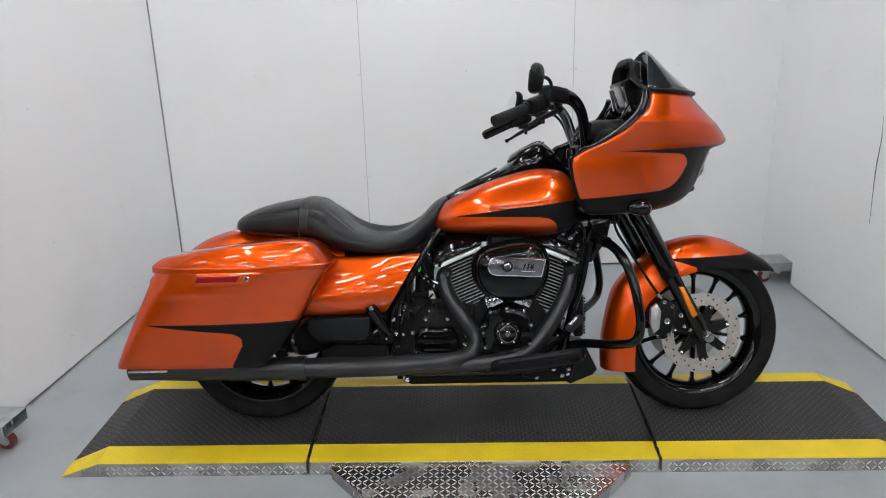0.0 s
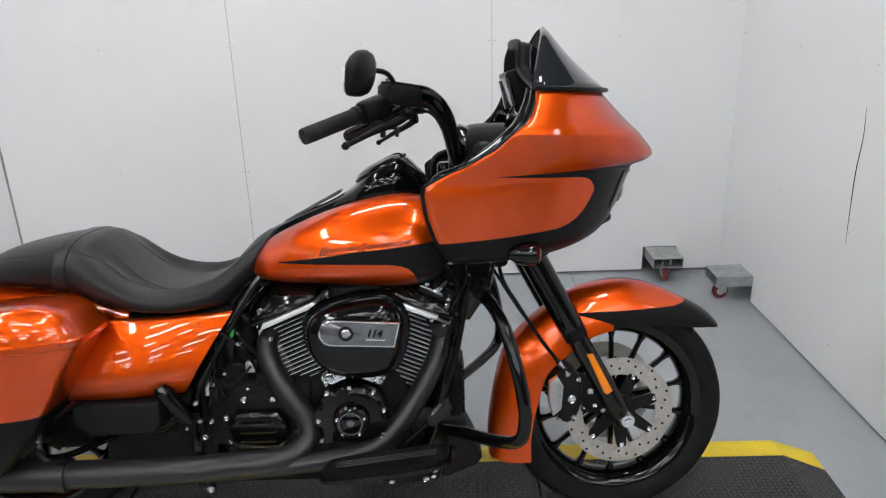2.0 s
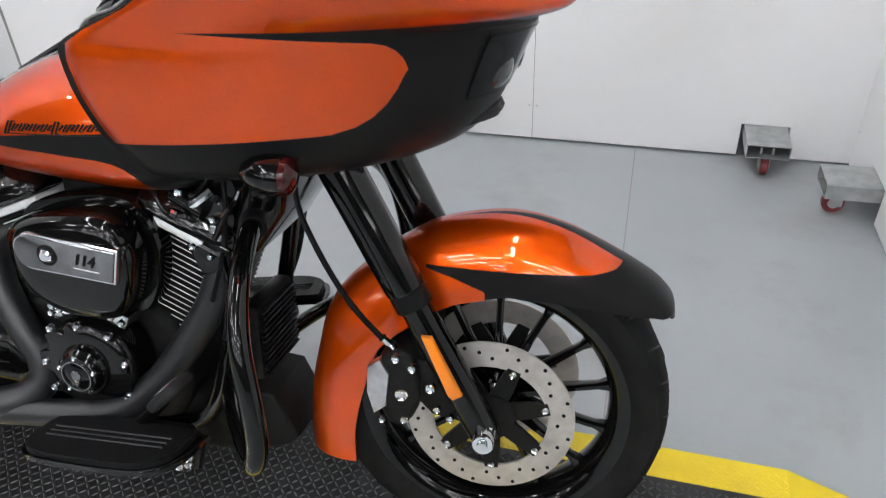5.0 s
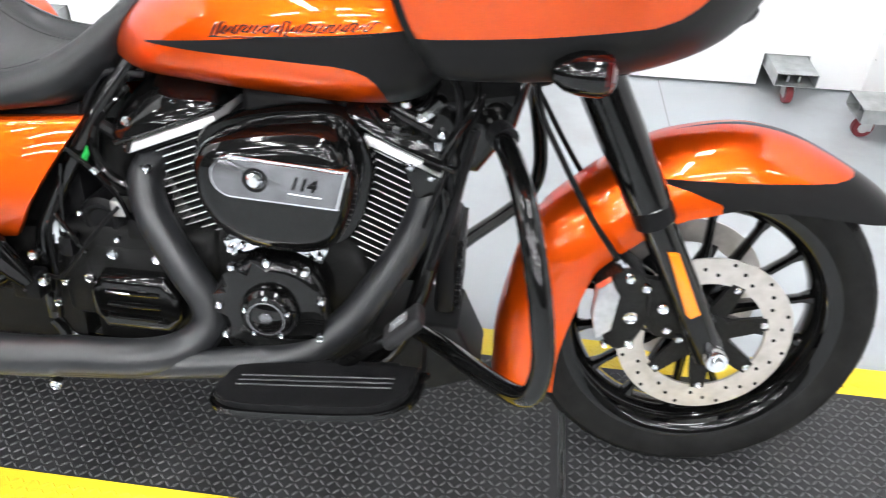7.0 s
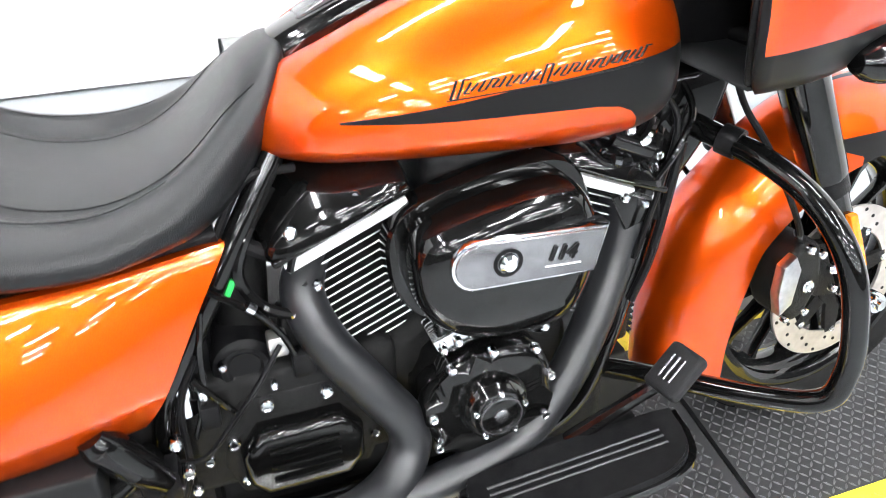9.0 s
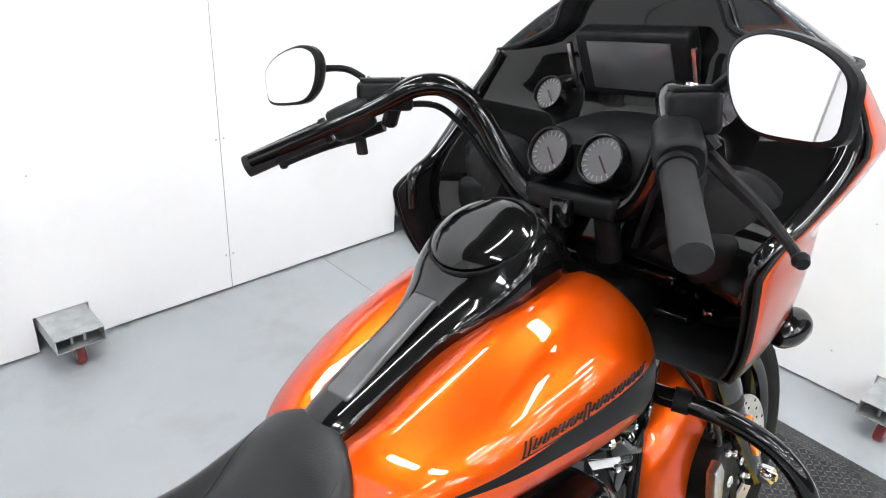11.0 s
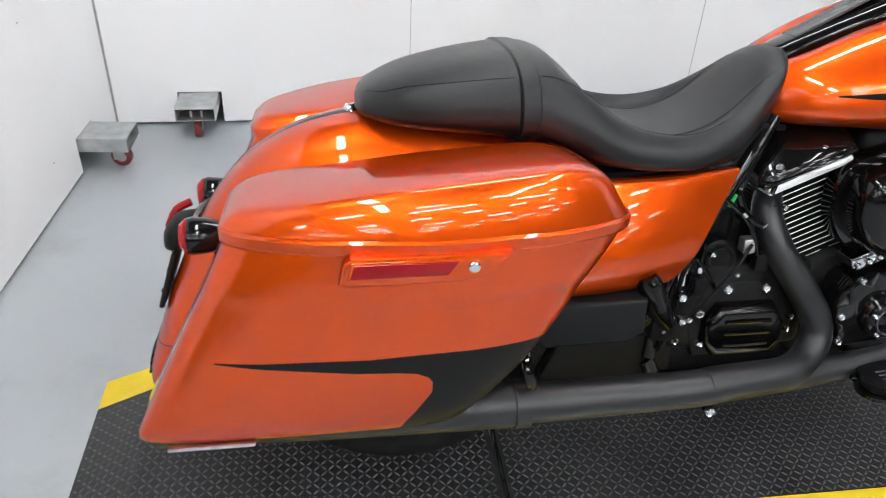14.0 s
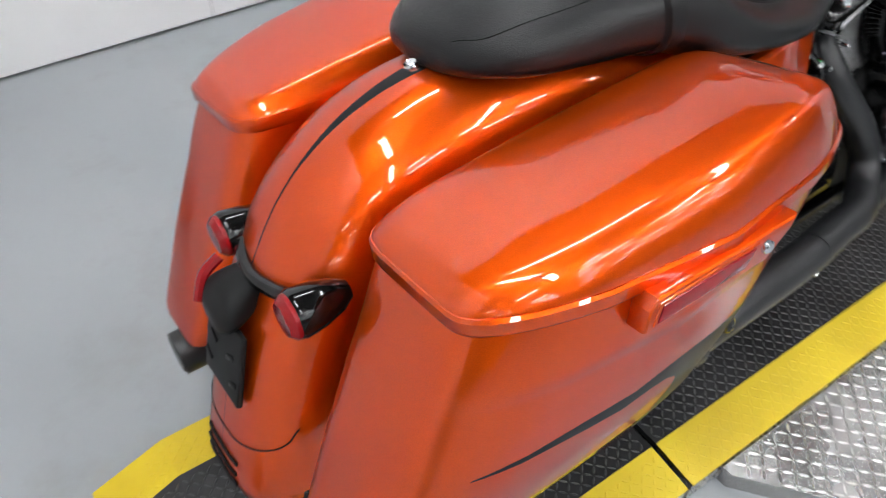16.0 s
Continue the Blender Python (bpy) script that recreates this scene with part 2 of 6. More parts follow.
soiled(FLOOR, 2.3, (0.20, 0.19, 0.165), 0.52, 0.75)
soiled(WALL, 1.1, (0.62, 0.61, 0.59), 0.55, 0.8)
SHOP = mottled(material("shop_wall", (0.14, 0.14, 0.15), 0.7), 2, (0.045, 0.045, 0.048), (0.065, 0.065, 0.068))
CEILING = mottled(material("ceiling_paint", (0.20, 0.20, 0.20), 0.8), 2, (0.18, 0.18, 0.18), (0.22, 0.22, 0.22))
SEAM = material("seam_shadow_gap", (0.25, 0.25, 0.25), 0.7)
MAT = mottled(material("black_vinyl_mat", (0.026, 0.026, 0.027), 0.5, spec=0.35), 5, (0.013, 0.013, 0.014), (0.024, 0.024, 0.025), detail=6, rough=(0.40, 0.56), bump=0.2, bump_scale=500)
# Mat vinyl in a lighter tone; light on the bars' slopes is painted in.
MAT_BAR = mottled(material("glint_vinyl", (0.06, 0.06, 0.061), 0.36, spec=0.45), 4, (0.034, 0.034, 0.036), (0.072, 0.072, 0.074), detail=5, rough=(0.32, 0.50))
# Brighter than TREAD: the bars' shine against dark reflections is put into this colour.
PLATE_BAR = mottled(material("glint_plate", (0.78, 0.77, 0.75), 0.3, 0.9), 30, (0.68, 0.67, 0.65), (0.85, 0.84, 0.82), rough=(0.24, 0.42))
YELLOW = mottled(material("yellow_vinyl", (0.72, 0.52, 0.012), 0.5), 6, (0.62, 0.44, 0.010), (0.76, 0.56, 0.016), detail=6, bump=0.2, bump_scale=300)
TREAD = mottled(material("tread_plate", (0.48, 0.475, 0.46), 0.26, 0.95), 9, (0.38, 0.375, 0.365), (0.56, 0.55, 0.54), detail=6, rough=(0.18, 0.36), bump=0.1, bump_scale=220)
GALV = mottled(material("galvanised_steel", (0.42, 0.44, 0.44), 0.42, 0.7), 22, (0.34, 0.36, 0.36), (0.50, 0.52, 0.52), rough=(0.35, 0.5))
CASTER_RED = material("red_polyurethane", (0.16, 0.018, 0.022), 0.35)
LAMP = material("lamp_diffuser", (0.9, 0.9, 0.9), 0.5)
bsdf(LAMP).inputs["Emission Color"].default_value = (0.97, 0.985, 1.0, 1)
bsdf(LAMP).inputs["Emission Strength"].default_value = 46.0
LAMP_BODY = material("lamp_housing", (0.75, 0.75, 0.75), 0.4)


# ---- mesh helpers ----
def mesh_ob(name, bm, mat, parent=None, label="", smooth=True, sharp=35):
    bmesh.ops.recalc_face_normals(bm, faces=bm.faces)
    me = bpy.data.meshes.new(name)
    if smooth:
        for f in bm.faces:
            f.smooth = True
        lim = radians(sharp)
        for e in bm.edges:
            if len(e.link_faces) == 2 and e.calc_face_angle(0) > lim:
                e.smooth = False
    bm.to_mesh(me)
    bm.free()
    me.materials.append(mat)
    ob = new(name, me)
    if parent:
        ob.parent = parent
    if label:
        ob["label"] = label
    return ob


def part(name, bm, mat, parent, label="", smooth=True, sharp=35):
    return mesh_ob(name, bm, mat, parent, label, smooth, sharp)


def thing(name, label, category, m=Matrix(), group="", kind=""):
    ob = new(name)
    ob.empty_display_size = 0.1
    ob.matrix_basis = m
    return tagged(ob, label, category, group, kind)


def box(x0, x1, y0, y1, z0, z1, bevel=0.0, seg=2, bm=None):
    own = bm or bmesh.new()
    r = bmesh.ops.create_cube(own, size=1, matrix=Matrix.Translation(((x0 + x1) / 2, (y0 + y1) / 2, (z0 + z1) / 2)) @ Matrix.Diagonal((x1 - x0, y1 - y0, z1 - z0, 1)))
    if bevel:
        ed = {e for v in r["verts"] for e in v.link_edges}
        bmesh.ops.bevel(own, geom=list(ed), offset=bevel, segments=seg, affect="EDGES", profile=0.5)
    return own


def smooth_path(pts, per=6, closed=False):
    """Catmull-Rom through points of any dimension."""
    p = [np.array(q, float) for q in pts]
    n = len(p)
    out = []
    for i in range(n if closed else n - 1):
        a = p[i - 1] if (i or closed) else 2 * p[0] - p[1]
        b, c = p[i], p[(i + 1) % n]
        d = p[(i + 2) % n] if (closed or i + 2 < n) else 2 * p[-1] - p[-2]
        for k in range(per):
            t = k / per
            out.append(0.5 * (2 * b + (c - a) * t + (2 * a - 5 * b + 4 * c - d) * t * t + (3 * b - a - 3 * c + d) * t ** 3))
    if not closed:
        out.append(p[-1])
    return out


def loft(rings, closed=True, cap=True, bm=None):
    own = bm or bmesh.new()
    vs = [[own.verts.new(Vector(q)) for q in r] for r in rings]
    n = len(rings[0])
    for a, b in zip(vs, vs[1:]):
        for i in range(n if closed else n - 1):
            j = (i + 1) % n
            own.faces.new((a[i], a[j], b[j], b[i]))
    if cap and closed:
        own.faces.new(vs[0])
        own.faces.new(vs[-1])
    return own


def tube(pts, r, n=10, per=6, bm=None, smooth=True):
    """A round tube; r may be a list, one radius a point."""
    rr = r if isinstance(r, (list, tuple)) else [r] * len(pts)
    q = [(*p, k) for p, k in zip(pts, rr)]
    q = smooth_path(q, per) if smooth and len(pts) > 2 else [np.array(v, float) for v in q]
    rings, up = [], None
    for i, v in enumerate(q):
        d = Vector(q[min(i + 1, len(q) - 1)][:3]) - Vector(q[max(i - 1, 0)][:3])
        d.normalize()
        if up is None:
            up = d.orthogonal().normalized()
        up = (up - d * up.dot(d)).normalized()
        side = d.cross(up)
        rings.append([Vector(v[:3]) + (up * math.cos(a) + side * math.sin(a)) * v[3] for a in [2 * math.pi * k / n for k in range(n)]])
    return loft(rings, bm=bm)


def lathe(profile, centre, axis="y", n=48, bm=None, closed_profile=False):
    """Turns (radius, offset) pairs about an axis through centre."""
    own = bm or bmesh.new()
    c = Vector(centre)
    rings = []
    for k in range(n):
        a = 2 * math.pi * k / n
        ca, sa = math.cos(a), math.sin(a)
        ring = []
        for r, h in profile:
            v = {"y": (r * ca, h, r * sa), "x": (h, r * ca, r * sa), "z": (r * ca, r * sa, h)}[axis]
            ring.append(own.verts.new(c + Vector(v)))
        rings.append(ring)
    m = len(profile)
    for k in range(n):
        a, b = rings[k], rings[(k + 1) % n]
        for i in range(m if closed_profile else m - 1):
            j = (i + 1) % m
            own.faces.new((a[i], a[j], b[j], b[i]))
    if not closed_profile:
        for i in (0, m - 1):
            if profile[i][0] > 1e-5:
                own.faces.new([r[i] for r in rings])
    bmesh.ops.remove_doubles(own, verts=own.verts, dist=1e-6)
    return own


def turn_to(bm, direction, at):
    """Stands what was built along z on a direction at a place."""
    q = Vector(direction).to_track_quat("Z", "Y").to_matrix().to_4x4()
    bm.transform(Matrix.Translation(at) @ q)
    return bm


def prism(outline, y0, y1, bevel=0.004, seg=2, per=0, bm=None):
    """An XZ outline given depth along y, its rims rounded."""
    pts = [tuple(p) for p in smooth_path(outline, per, True)] if per else outline
    own = bm or bmesh.new()
    a = [own.verts.new((x, y0, z)) for x, z in pts]
    b = [own.verts.new((x, y1, z)) for x, z in pts]
    n = len(pts)
    f0, f1 = own.faces.new(a), own.faces.new(b)
    for i in range(n):
        own.faces.new((a[i], a[(i + 1) % n], b[(i + 1) % n], b[i]))
    if bevel:
        ed = list(f0.edges) + list(f1.edges)
        bmesh.ops.bevel(own, geom=ed, offset=bevel, segments=seg, affect="EDGES", profile=0.5)
    return own


def hull(stations, n=40, per=4, dish=None):
    """Rings across x from (x, half_width, z_low, z_mid, z_high, squareness) stations."""
    rings = []
    for x, w, lo, mid, hi, p in smooth_path(stations, per):
        ring = []
        for k in range(n):
            a = 2 * math.pi * k / n
            c, s = math.cos(a), math.sin(a)
            yy = w * math.copysign(abs(c) ** (2 / p), c)
            zz = mid + (hi - mid if s > 0 else mid - lo) * math.copysign(abs(s) ** (2 / p), s)
            if dish:
                zz += dish(x, yy, zz, w, s)
            ring.append((x, yy, zz))
        rings.append(ring)
    return loft(rings)


def mirror_y(bm):
    bm.transform(Matrix.Diagonal((1, -1, 1, 1)))
    bmesh.ops.reverse_faces(bm, faces=bm.faces)
    return bm


def bolt(at, direction=(0, -1, 0), r=0.007, h=0.006, bm=None):
    own = bmesh.new()
    lathe([(0, h), (r * 0.45, h), (r * 0.5, h * 0.7), (r * 0.85, h), (r, h * 0.7), (r, -0.004)], (0, 0, 0), "z", 10, own)
    turn_to(own, direction, at)
    return own


# ---- the booth ----
def wall(name, x0, x1, y0, y1, z0, z1, mat=WALL, label="white laminate wall panel of a photo booth"):
    return tagged(mesh_ob(name, box(x0, x1, y0, y1, z0, z1), mat, smooth=False), label, "wall", kind="structure")


bm = bmesh.new()
bmesh.ops.create_grid(bm, x_segments=1, y_segments=1, size=1, matrix=Matrix.Translation((0, -4.75, 0)) @ Matrix.Diagonal((8, 8.25, 1, 1)))
tagged(mesh_ob("floor", bm, FLOOR, smooth=False), "smooth grey painted concrete floor with faint scuffs", "floor", kind="structure")


def notch_wall(name, length, notches, m, label):
    """A panel wall built along x from 0 to length, facing -y, with openings at its foot for the caster arms."""
    root = thing(name, label, "wall", m, kind="structure")
    cuts = sorted(notches)
    x = 0.0
    for i, c in enumerate(cuts + [None]):
        x1 = c - 0.085 if c is not None else length
        if x1 > x:
            part("panel", box(x, x1, 0, 0.02, 0.012, TALL), WALL, root, smooth=False)
        if c is not None:
            part("panel", box(c - 0.085, c + 0.085, 0, 0.02, 0.138, TALL), WALL, root, smooth=False)
            x = c + 0.085
    return root


back_arms = (-1.463, -0.003, 1.455)
notch_wall("wall_back", RIGHT - LEFT, [a - LEFT for a in back_arms], pose(LEFT, BACK, 0), "white laminate back wall on caster arms")
SIDE_TURN_L, SIDE_TURN_R = 4.5, 1.3
left_arms, right_arms = (0.335, 1.93), (0.335, 1.93)
notch_wall("wall_left", 2.6, [2.6 - a for a in left_arms], pose(LEFT, BACK, 0, 0, 0, 90 - SIDE_TURN_L) @ pose(-2.6, 0, 0), "white laminate side wall on caster arms")
notch_wall("wall_right", 2.6, list(right_arms), pose(RIGHT, BACK, 0, 0, 0, -90 + SIDE_TURN_R), "white laminate side wall on caster arms")
for x in (-0.623, 0.591):
    tagged(mesh_ob("trim", box(x - 0.0010, x + 0.0010, BACK - 0.0012, BACK + 0.001, 0.012, TALL), SEAM, smooth=False), "thin grey joint between two wall panels", "joint", kind="structure")
    for z in (0.15, 0.595, 1.19, 1.79):
        for s in (-1, 1):
            tagged(mesh_ob("rivet", bolt((x + s * 0.014, BACK, z), r=0.0035, h=0.002), GALV), "tiny steel rivet beside a wall panel joint", "rivet", "rivets on the back wall")
tagged(mesh_ob("trim", box(LEFT - 0.002, LEFT + 0.006, BACK - 0.008, BACK, 0.012, TALL), SEAM, smooth=False), "dark corner gap between two walls", "joint", kind="structure")

tagged(mesh_ob("trim", box(0.997, 1.001, 0.34, BACK - 0.002, 0.0, 0.0012), SEAM, smooth=False), "thin dark saw joint in the floor", "joint", kind="structure")
for x in (-1.232, -0.02, 1.187):
    for z in (0.604, 1.195, 1.79):
        tagged(mesh_ob("rivet", bolt((x, BACK, z), r=0.003, h=0.0015), GALV), "tiny steel rivet in the middle of a wall panel", "rivet", "rivets on the back wall")
for name, m, spots in (("wall_left", pose(LEFT, BACK, 0, 0, 0, 90 - SIDE_TURN_L), (-0.02, -0.62, -1.24, -1.86)), ("wall_right", pose(RIGHT, BACK, 0, 0, 0, -90 + SIDE_TURN_R), (0.02, 0.56, 1.10, 1.70))):
    for u in spots:
        for z in (0.15, 0.604, 1.195, 1.79):
            rv = bolt((u, 0, z), r=0.003, h=0.0015)
            rv.transform(m)
            tagged(mesh_ob("rivet", rv, GALV), "tiny steel rivet in a side wall panel", "rivet", "rivets on the side walls")
# thin dark curved line on the right wall
mark = tube([(1.074, -0.0002, 1.05), (1.086, -0.0002, 0.95), (1.078, -0.0002, 0.83), (1.083, -0.0002, 0.70), (1.092, -0.0002, 0.56)], [0.0006, 0.0016, 0.0022, 0.0018, 0.0006], 6, 5)
mark.transform(pose(RIGHT, BACK, 0, 0, 0, -90 + SIDE_TURN_R))
tagged(mesh_ob("wall_line", mark, BLACK), "long thin dark curved line on the white side wall", "scratch", kind="structure")
# the unseen shop around the booth, added and kept dark to deepen reflections
wall("wall_shop_front", -8, 8, -13.02, -13.0, 0, CEIL, SHOP, "unseen dark grey shop wall added behind the camera")
wall("wall_shop_back", -8, 8, 3.5, 3.52, 0, CEIL, SHOP, "unseen dark grey shop wall added behind the booth")
wall("wall_shop_west", -8.02, -8, -13.0, 3.5, 0, CEIL, SHOP, "unseen dark grey shop wall added at the side")
wall("wall_shop_east", 8, 8.02, -13.0, 3.5, 0, CEIL, SHOP, "unseen dark grey shop wall added at the side")
tagged(mesh_ob("ceiling", box(-8, 8, -13.0, 3.5, CEIL, CEIL + 0.1), CEILING, smooth=False), "unseen dull grey shop ceiling, added to close the room", "ceiling", kind="structure")


def tube_lamp(x, y, turn, length=1.2):
    root = thing("ceiling_light", "long fluorescent ceiling light with white housing", "light", pose(x, y, CEIL - 0.09, 0, 0, turn), "ceiling lights")
    part("housing", box(-0.09, 0.09, -length / 2, length / 2, 0.03, 0.09, 0.008), LAMP_BODY, root, smooth=False)
    part("diffuser", box(-0.075, 0.075, -length / 2 + 0.02, length / 2 - 0.02, 0.0, 0.028, 0.008), LAMP, root, "glowing white diffuser", smooth=False)
    return root


for lx, ly, turn in [(-1.5, -0.2, 0), (-1.5, -2.4, 0), (0.9, -0.2, 0), (0.9, -2.4, 0), (3.2, -0.8, 0), (-3.5, -0.8, 0), (-0.3, -4.2, 90), (2.2, -4.2, 90), (-0.3, 1.2, 90)]:
    tube_lamp(lx, ly, turn, 1.5)
for k in range(6):
    tube_lamp(-3.6 + 1.45 * k, -3.2, 90, 0.55)
    tube_lamp(-3.6 + 1.45 * k, -5.6, 90, 0.55)
for row in range(3):
    for k in range(7):
        tube_lamp(-6.9 + 2.3 * k, -7.4 - 2.0 * row, 90, 1.0)


# ---- caster arms ----
def caster_arm(m):
    root = thing("caster_arm", "galvanised rectangular steel tube arm on a red swivel caster", "caster", m, "caster arms of the walls")
    # tube along -y from the wall, open at its outer end
    w, h, t, out, inn = 0.074, 0.05, 0.003, -0.165, 0.30
    z1 = 0.135
    z0 = z1 - h
    rings = []
    for y, g in ((out, 0), (inn, 0), (inn, t), (out, t)):
        rings.append([(sx * (w - g), y, z) for sx, z in ((-1, z0 + g), (1, z0 + g), (1, z1 - g), (-1, z1 - g))])
    body = loft(rings + [rings[0]], cap=False)
    bmesh.ops.remove_doubles(body, verts=body.verts, dist=1e-6)
    part("steel_tube", body, GALV, root, smooth=False)
    part("mount_plate", box(-0.035, 0.035, out + 0.02, out + 0.10, z0 - 0.004, z0, 0.001), GALV, root, smooth=False)
    for sx in (-1, 1):
        part("bolt", bolt((sx * 0.02, out + 0.03, z0 + 0.01), (0, 0, 1), 0.005, 0.02), GALV, root)
    fork = box(-0.019, -0.016, out + 0.035, out + 0.075, 0.028, z0 - 0.004)
    box(0.016, 0.019, out + 0.035, out + 0.075, 0.028, z0 - 0.004, bm=fork)
    box(-0.019, 0.019, out + 0.035, out + 0.075, z0 - 0.010, z0 - 0.004, bm=fork)
    part("yoke", fork, GALV, root, smooth=False)
    wheel = part("wheel", lathe([(0.018, -0.013), (0.033, -0.013), (0.0365, -0.009), (0.0365, 0.009), (0.033, 0.013), (0.018, 0.013)], (0, out + 0.05, 0.0365), "x", 28), CASTER_RED, root, "dark red polyurethane caster wheel")
    part("hub", lathe([(0.0, -0.014), (0.019, -0.014), (0.019, 0.014), (0.0, 0.014)], (0, out + 0.05, 0.0365), "x", 16), GALV, wheel)
    return root


arm = caster_arm(pose(back_arms[0], BACK, 0))
for a in back_arms[1:]:
    copy_thing(arm, pose(a, BACK, 0))
LW = pose(LEFT, BACK, 0, 0, 0, 90 - SIDE_TURN_L) @ pose(-2.6, 0, 0)
RW = pose(RIGHT, BACK, 0, 0, 0, -90 + SIDE_TURN_R)
for a in left_arms:
    copy_thing(arm, LW @ pose(2.6 - a, 0, 0))
for a in right_arms:
    copy_thing(arm, RW @ pose(a, 0, 0))


# ---- the platform and its mats ----
DECK_POSE = pose(0, 0, 0, 0, 0, -0.9)
MATZ = 0.066


Y_FRONT, Y_BACK, STRIP = -0.306, 0.312, 0.093
X_END, X_BEND = 1.530, 1.385


def mat_top(x):
    """Height of the mat along the deck: level, then down to the floor at both ends."""
    return MATZ - (MATZ - 0.004) * min(1.0, max(0.0, (abs(x) - X_BEND) / (X_END - X_BEND)))


def strip_mesh(xs, y0, y1, z0, z1, low):
    """A band along x whose two edges lie at z0(x) and z1(x), with its underside low below them."""
    b = bmesh.new()
    rings = []
    for x in xs:
        rings.append([b.verts.new(p) for p in ((x, y0, z0(x)), (x, y1, z1(x)), (x, y1, max(0.0005, z1(x) - low)), (x, y0, max(0.0005, z0(x) - low)))])
    for p, q in zip(rings, rings[1:]):
        for i in range(4):
            j = (i + 1) % 4
            b.faces.new((p[i], p[j], q[j], q[i]))
    b.faces.new(rings[0])
    b.faces.new(rings[-1])
    return b


def mat_section(x0, x1):
    """One mat on its deck: black ribbed field, yellow bevelled long edges, tread plate skirt; end sections ramp down."""
    root = thing("ramp_mat", "black diamond-pattern rubber mat with yellow borders on tread plate", "mat", group="mats under the motorcycle")
    root.matrix_basis = DECK_POSE
    xs = [x0 + 0.003] + [x for x in (-X_BEND, X_BEND) if x0 < x < x1] + [x1 - 0.003]
    part("deck", strip_mesh(xs, Y_FRONT, Y_BACK, lambda x: max(0.002, mat_top(x) - 0.014), lambda x: max(0.002, mat_top(x) - 0.014), 1.0), TREAD, root, "bare tread plate skirt", smooth=False)
    part("mat_field", strip_mesh(xs, Y_FRONT + STRIP, Y_BACK - STRIP, mat_top, mat_top, 0.0135), MAT, root, smooth=False)
    for y_in, y_out in ((Y_FRONT + STRIP, Y_FRONT - 0.002), (Y_BACK - STRIP, Y_BACK + 0.002)):
        part("yellow_border", strip_mesh(xs, y_in, y_out, mat_top, lambda x: max(0.003, mat_top(x) - 0.011), 0.0025), YELLOW, root, "yellow bevelled border strip", smooth=False)
    return root


MATS = [mat_section(-X_END, -0.640), mat_section(-0.634, 0.592), mat_section(0.598, X_END)]


# ---- step plate in front of the deck ----
def step_plate():
    root = thing("step_plate", "bare tread plate step with chamfered corners before the deck", "step")
    outline = [(-0.55, -0.310), (0.49, -0.310), (0.49, -0.330), (0.30, -0.56), (-0.36, -0.56), (-0.55, -0.330)]
    b = bmesh.new()
    lo = [b.verts.new((x, y, 0)) for x, y in outline]
    hi = [b.verts.new((x, y, 0.044)) for x, y in outline]
    b.faces.new(hi)
    for i in range(6):
        b.faces.new((lo[i], lo[(i + 1) % 6], hi[(i + 1) % 6], hi[i]))
    root.matrix_basis = DECK_POSE
    part("plate", b, TREAD, root, smooth=False)
    return root


STEP = step_plate()

# ---- the motorcycle, in its own upright frame: x ahead, y to its left, z up from the ground ----
BIKE = thing("motorcycle", "orange and charcoal touring motorcycle leaning on its side stand", "motorcycle", pose(0, 0.032, MATZ, 0, 0, -0.2) @ pose(0, 0, 0, -10.0, 0, 0))
FX, RX, AZ = 0.796, -0.838, 0.305


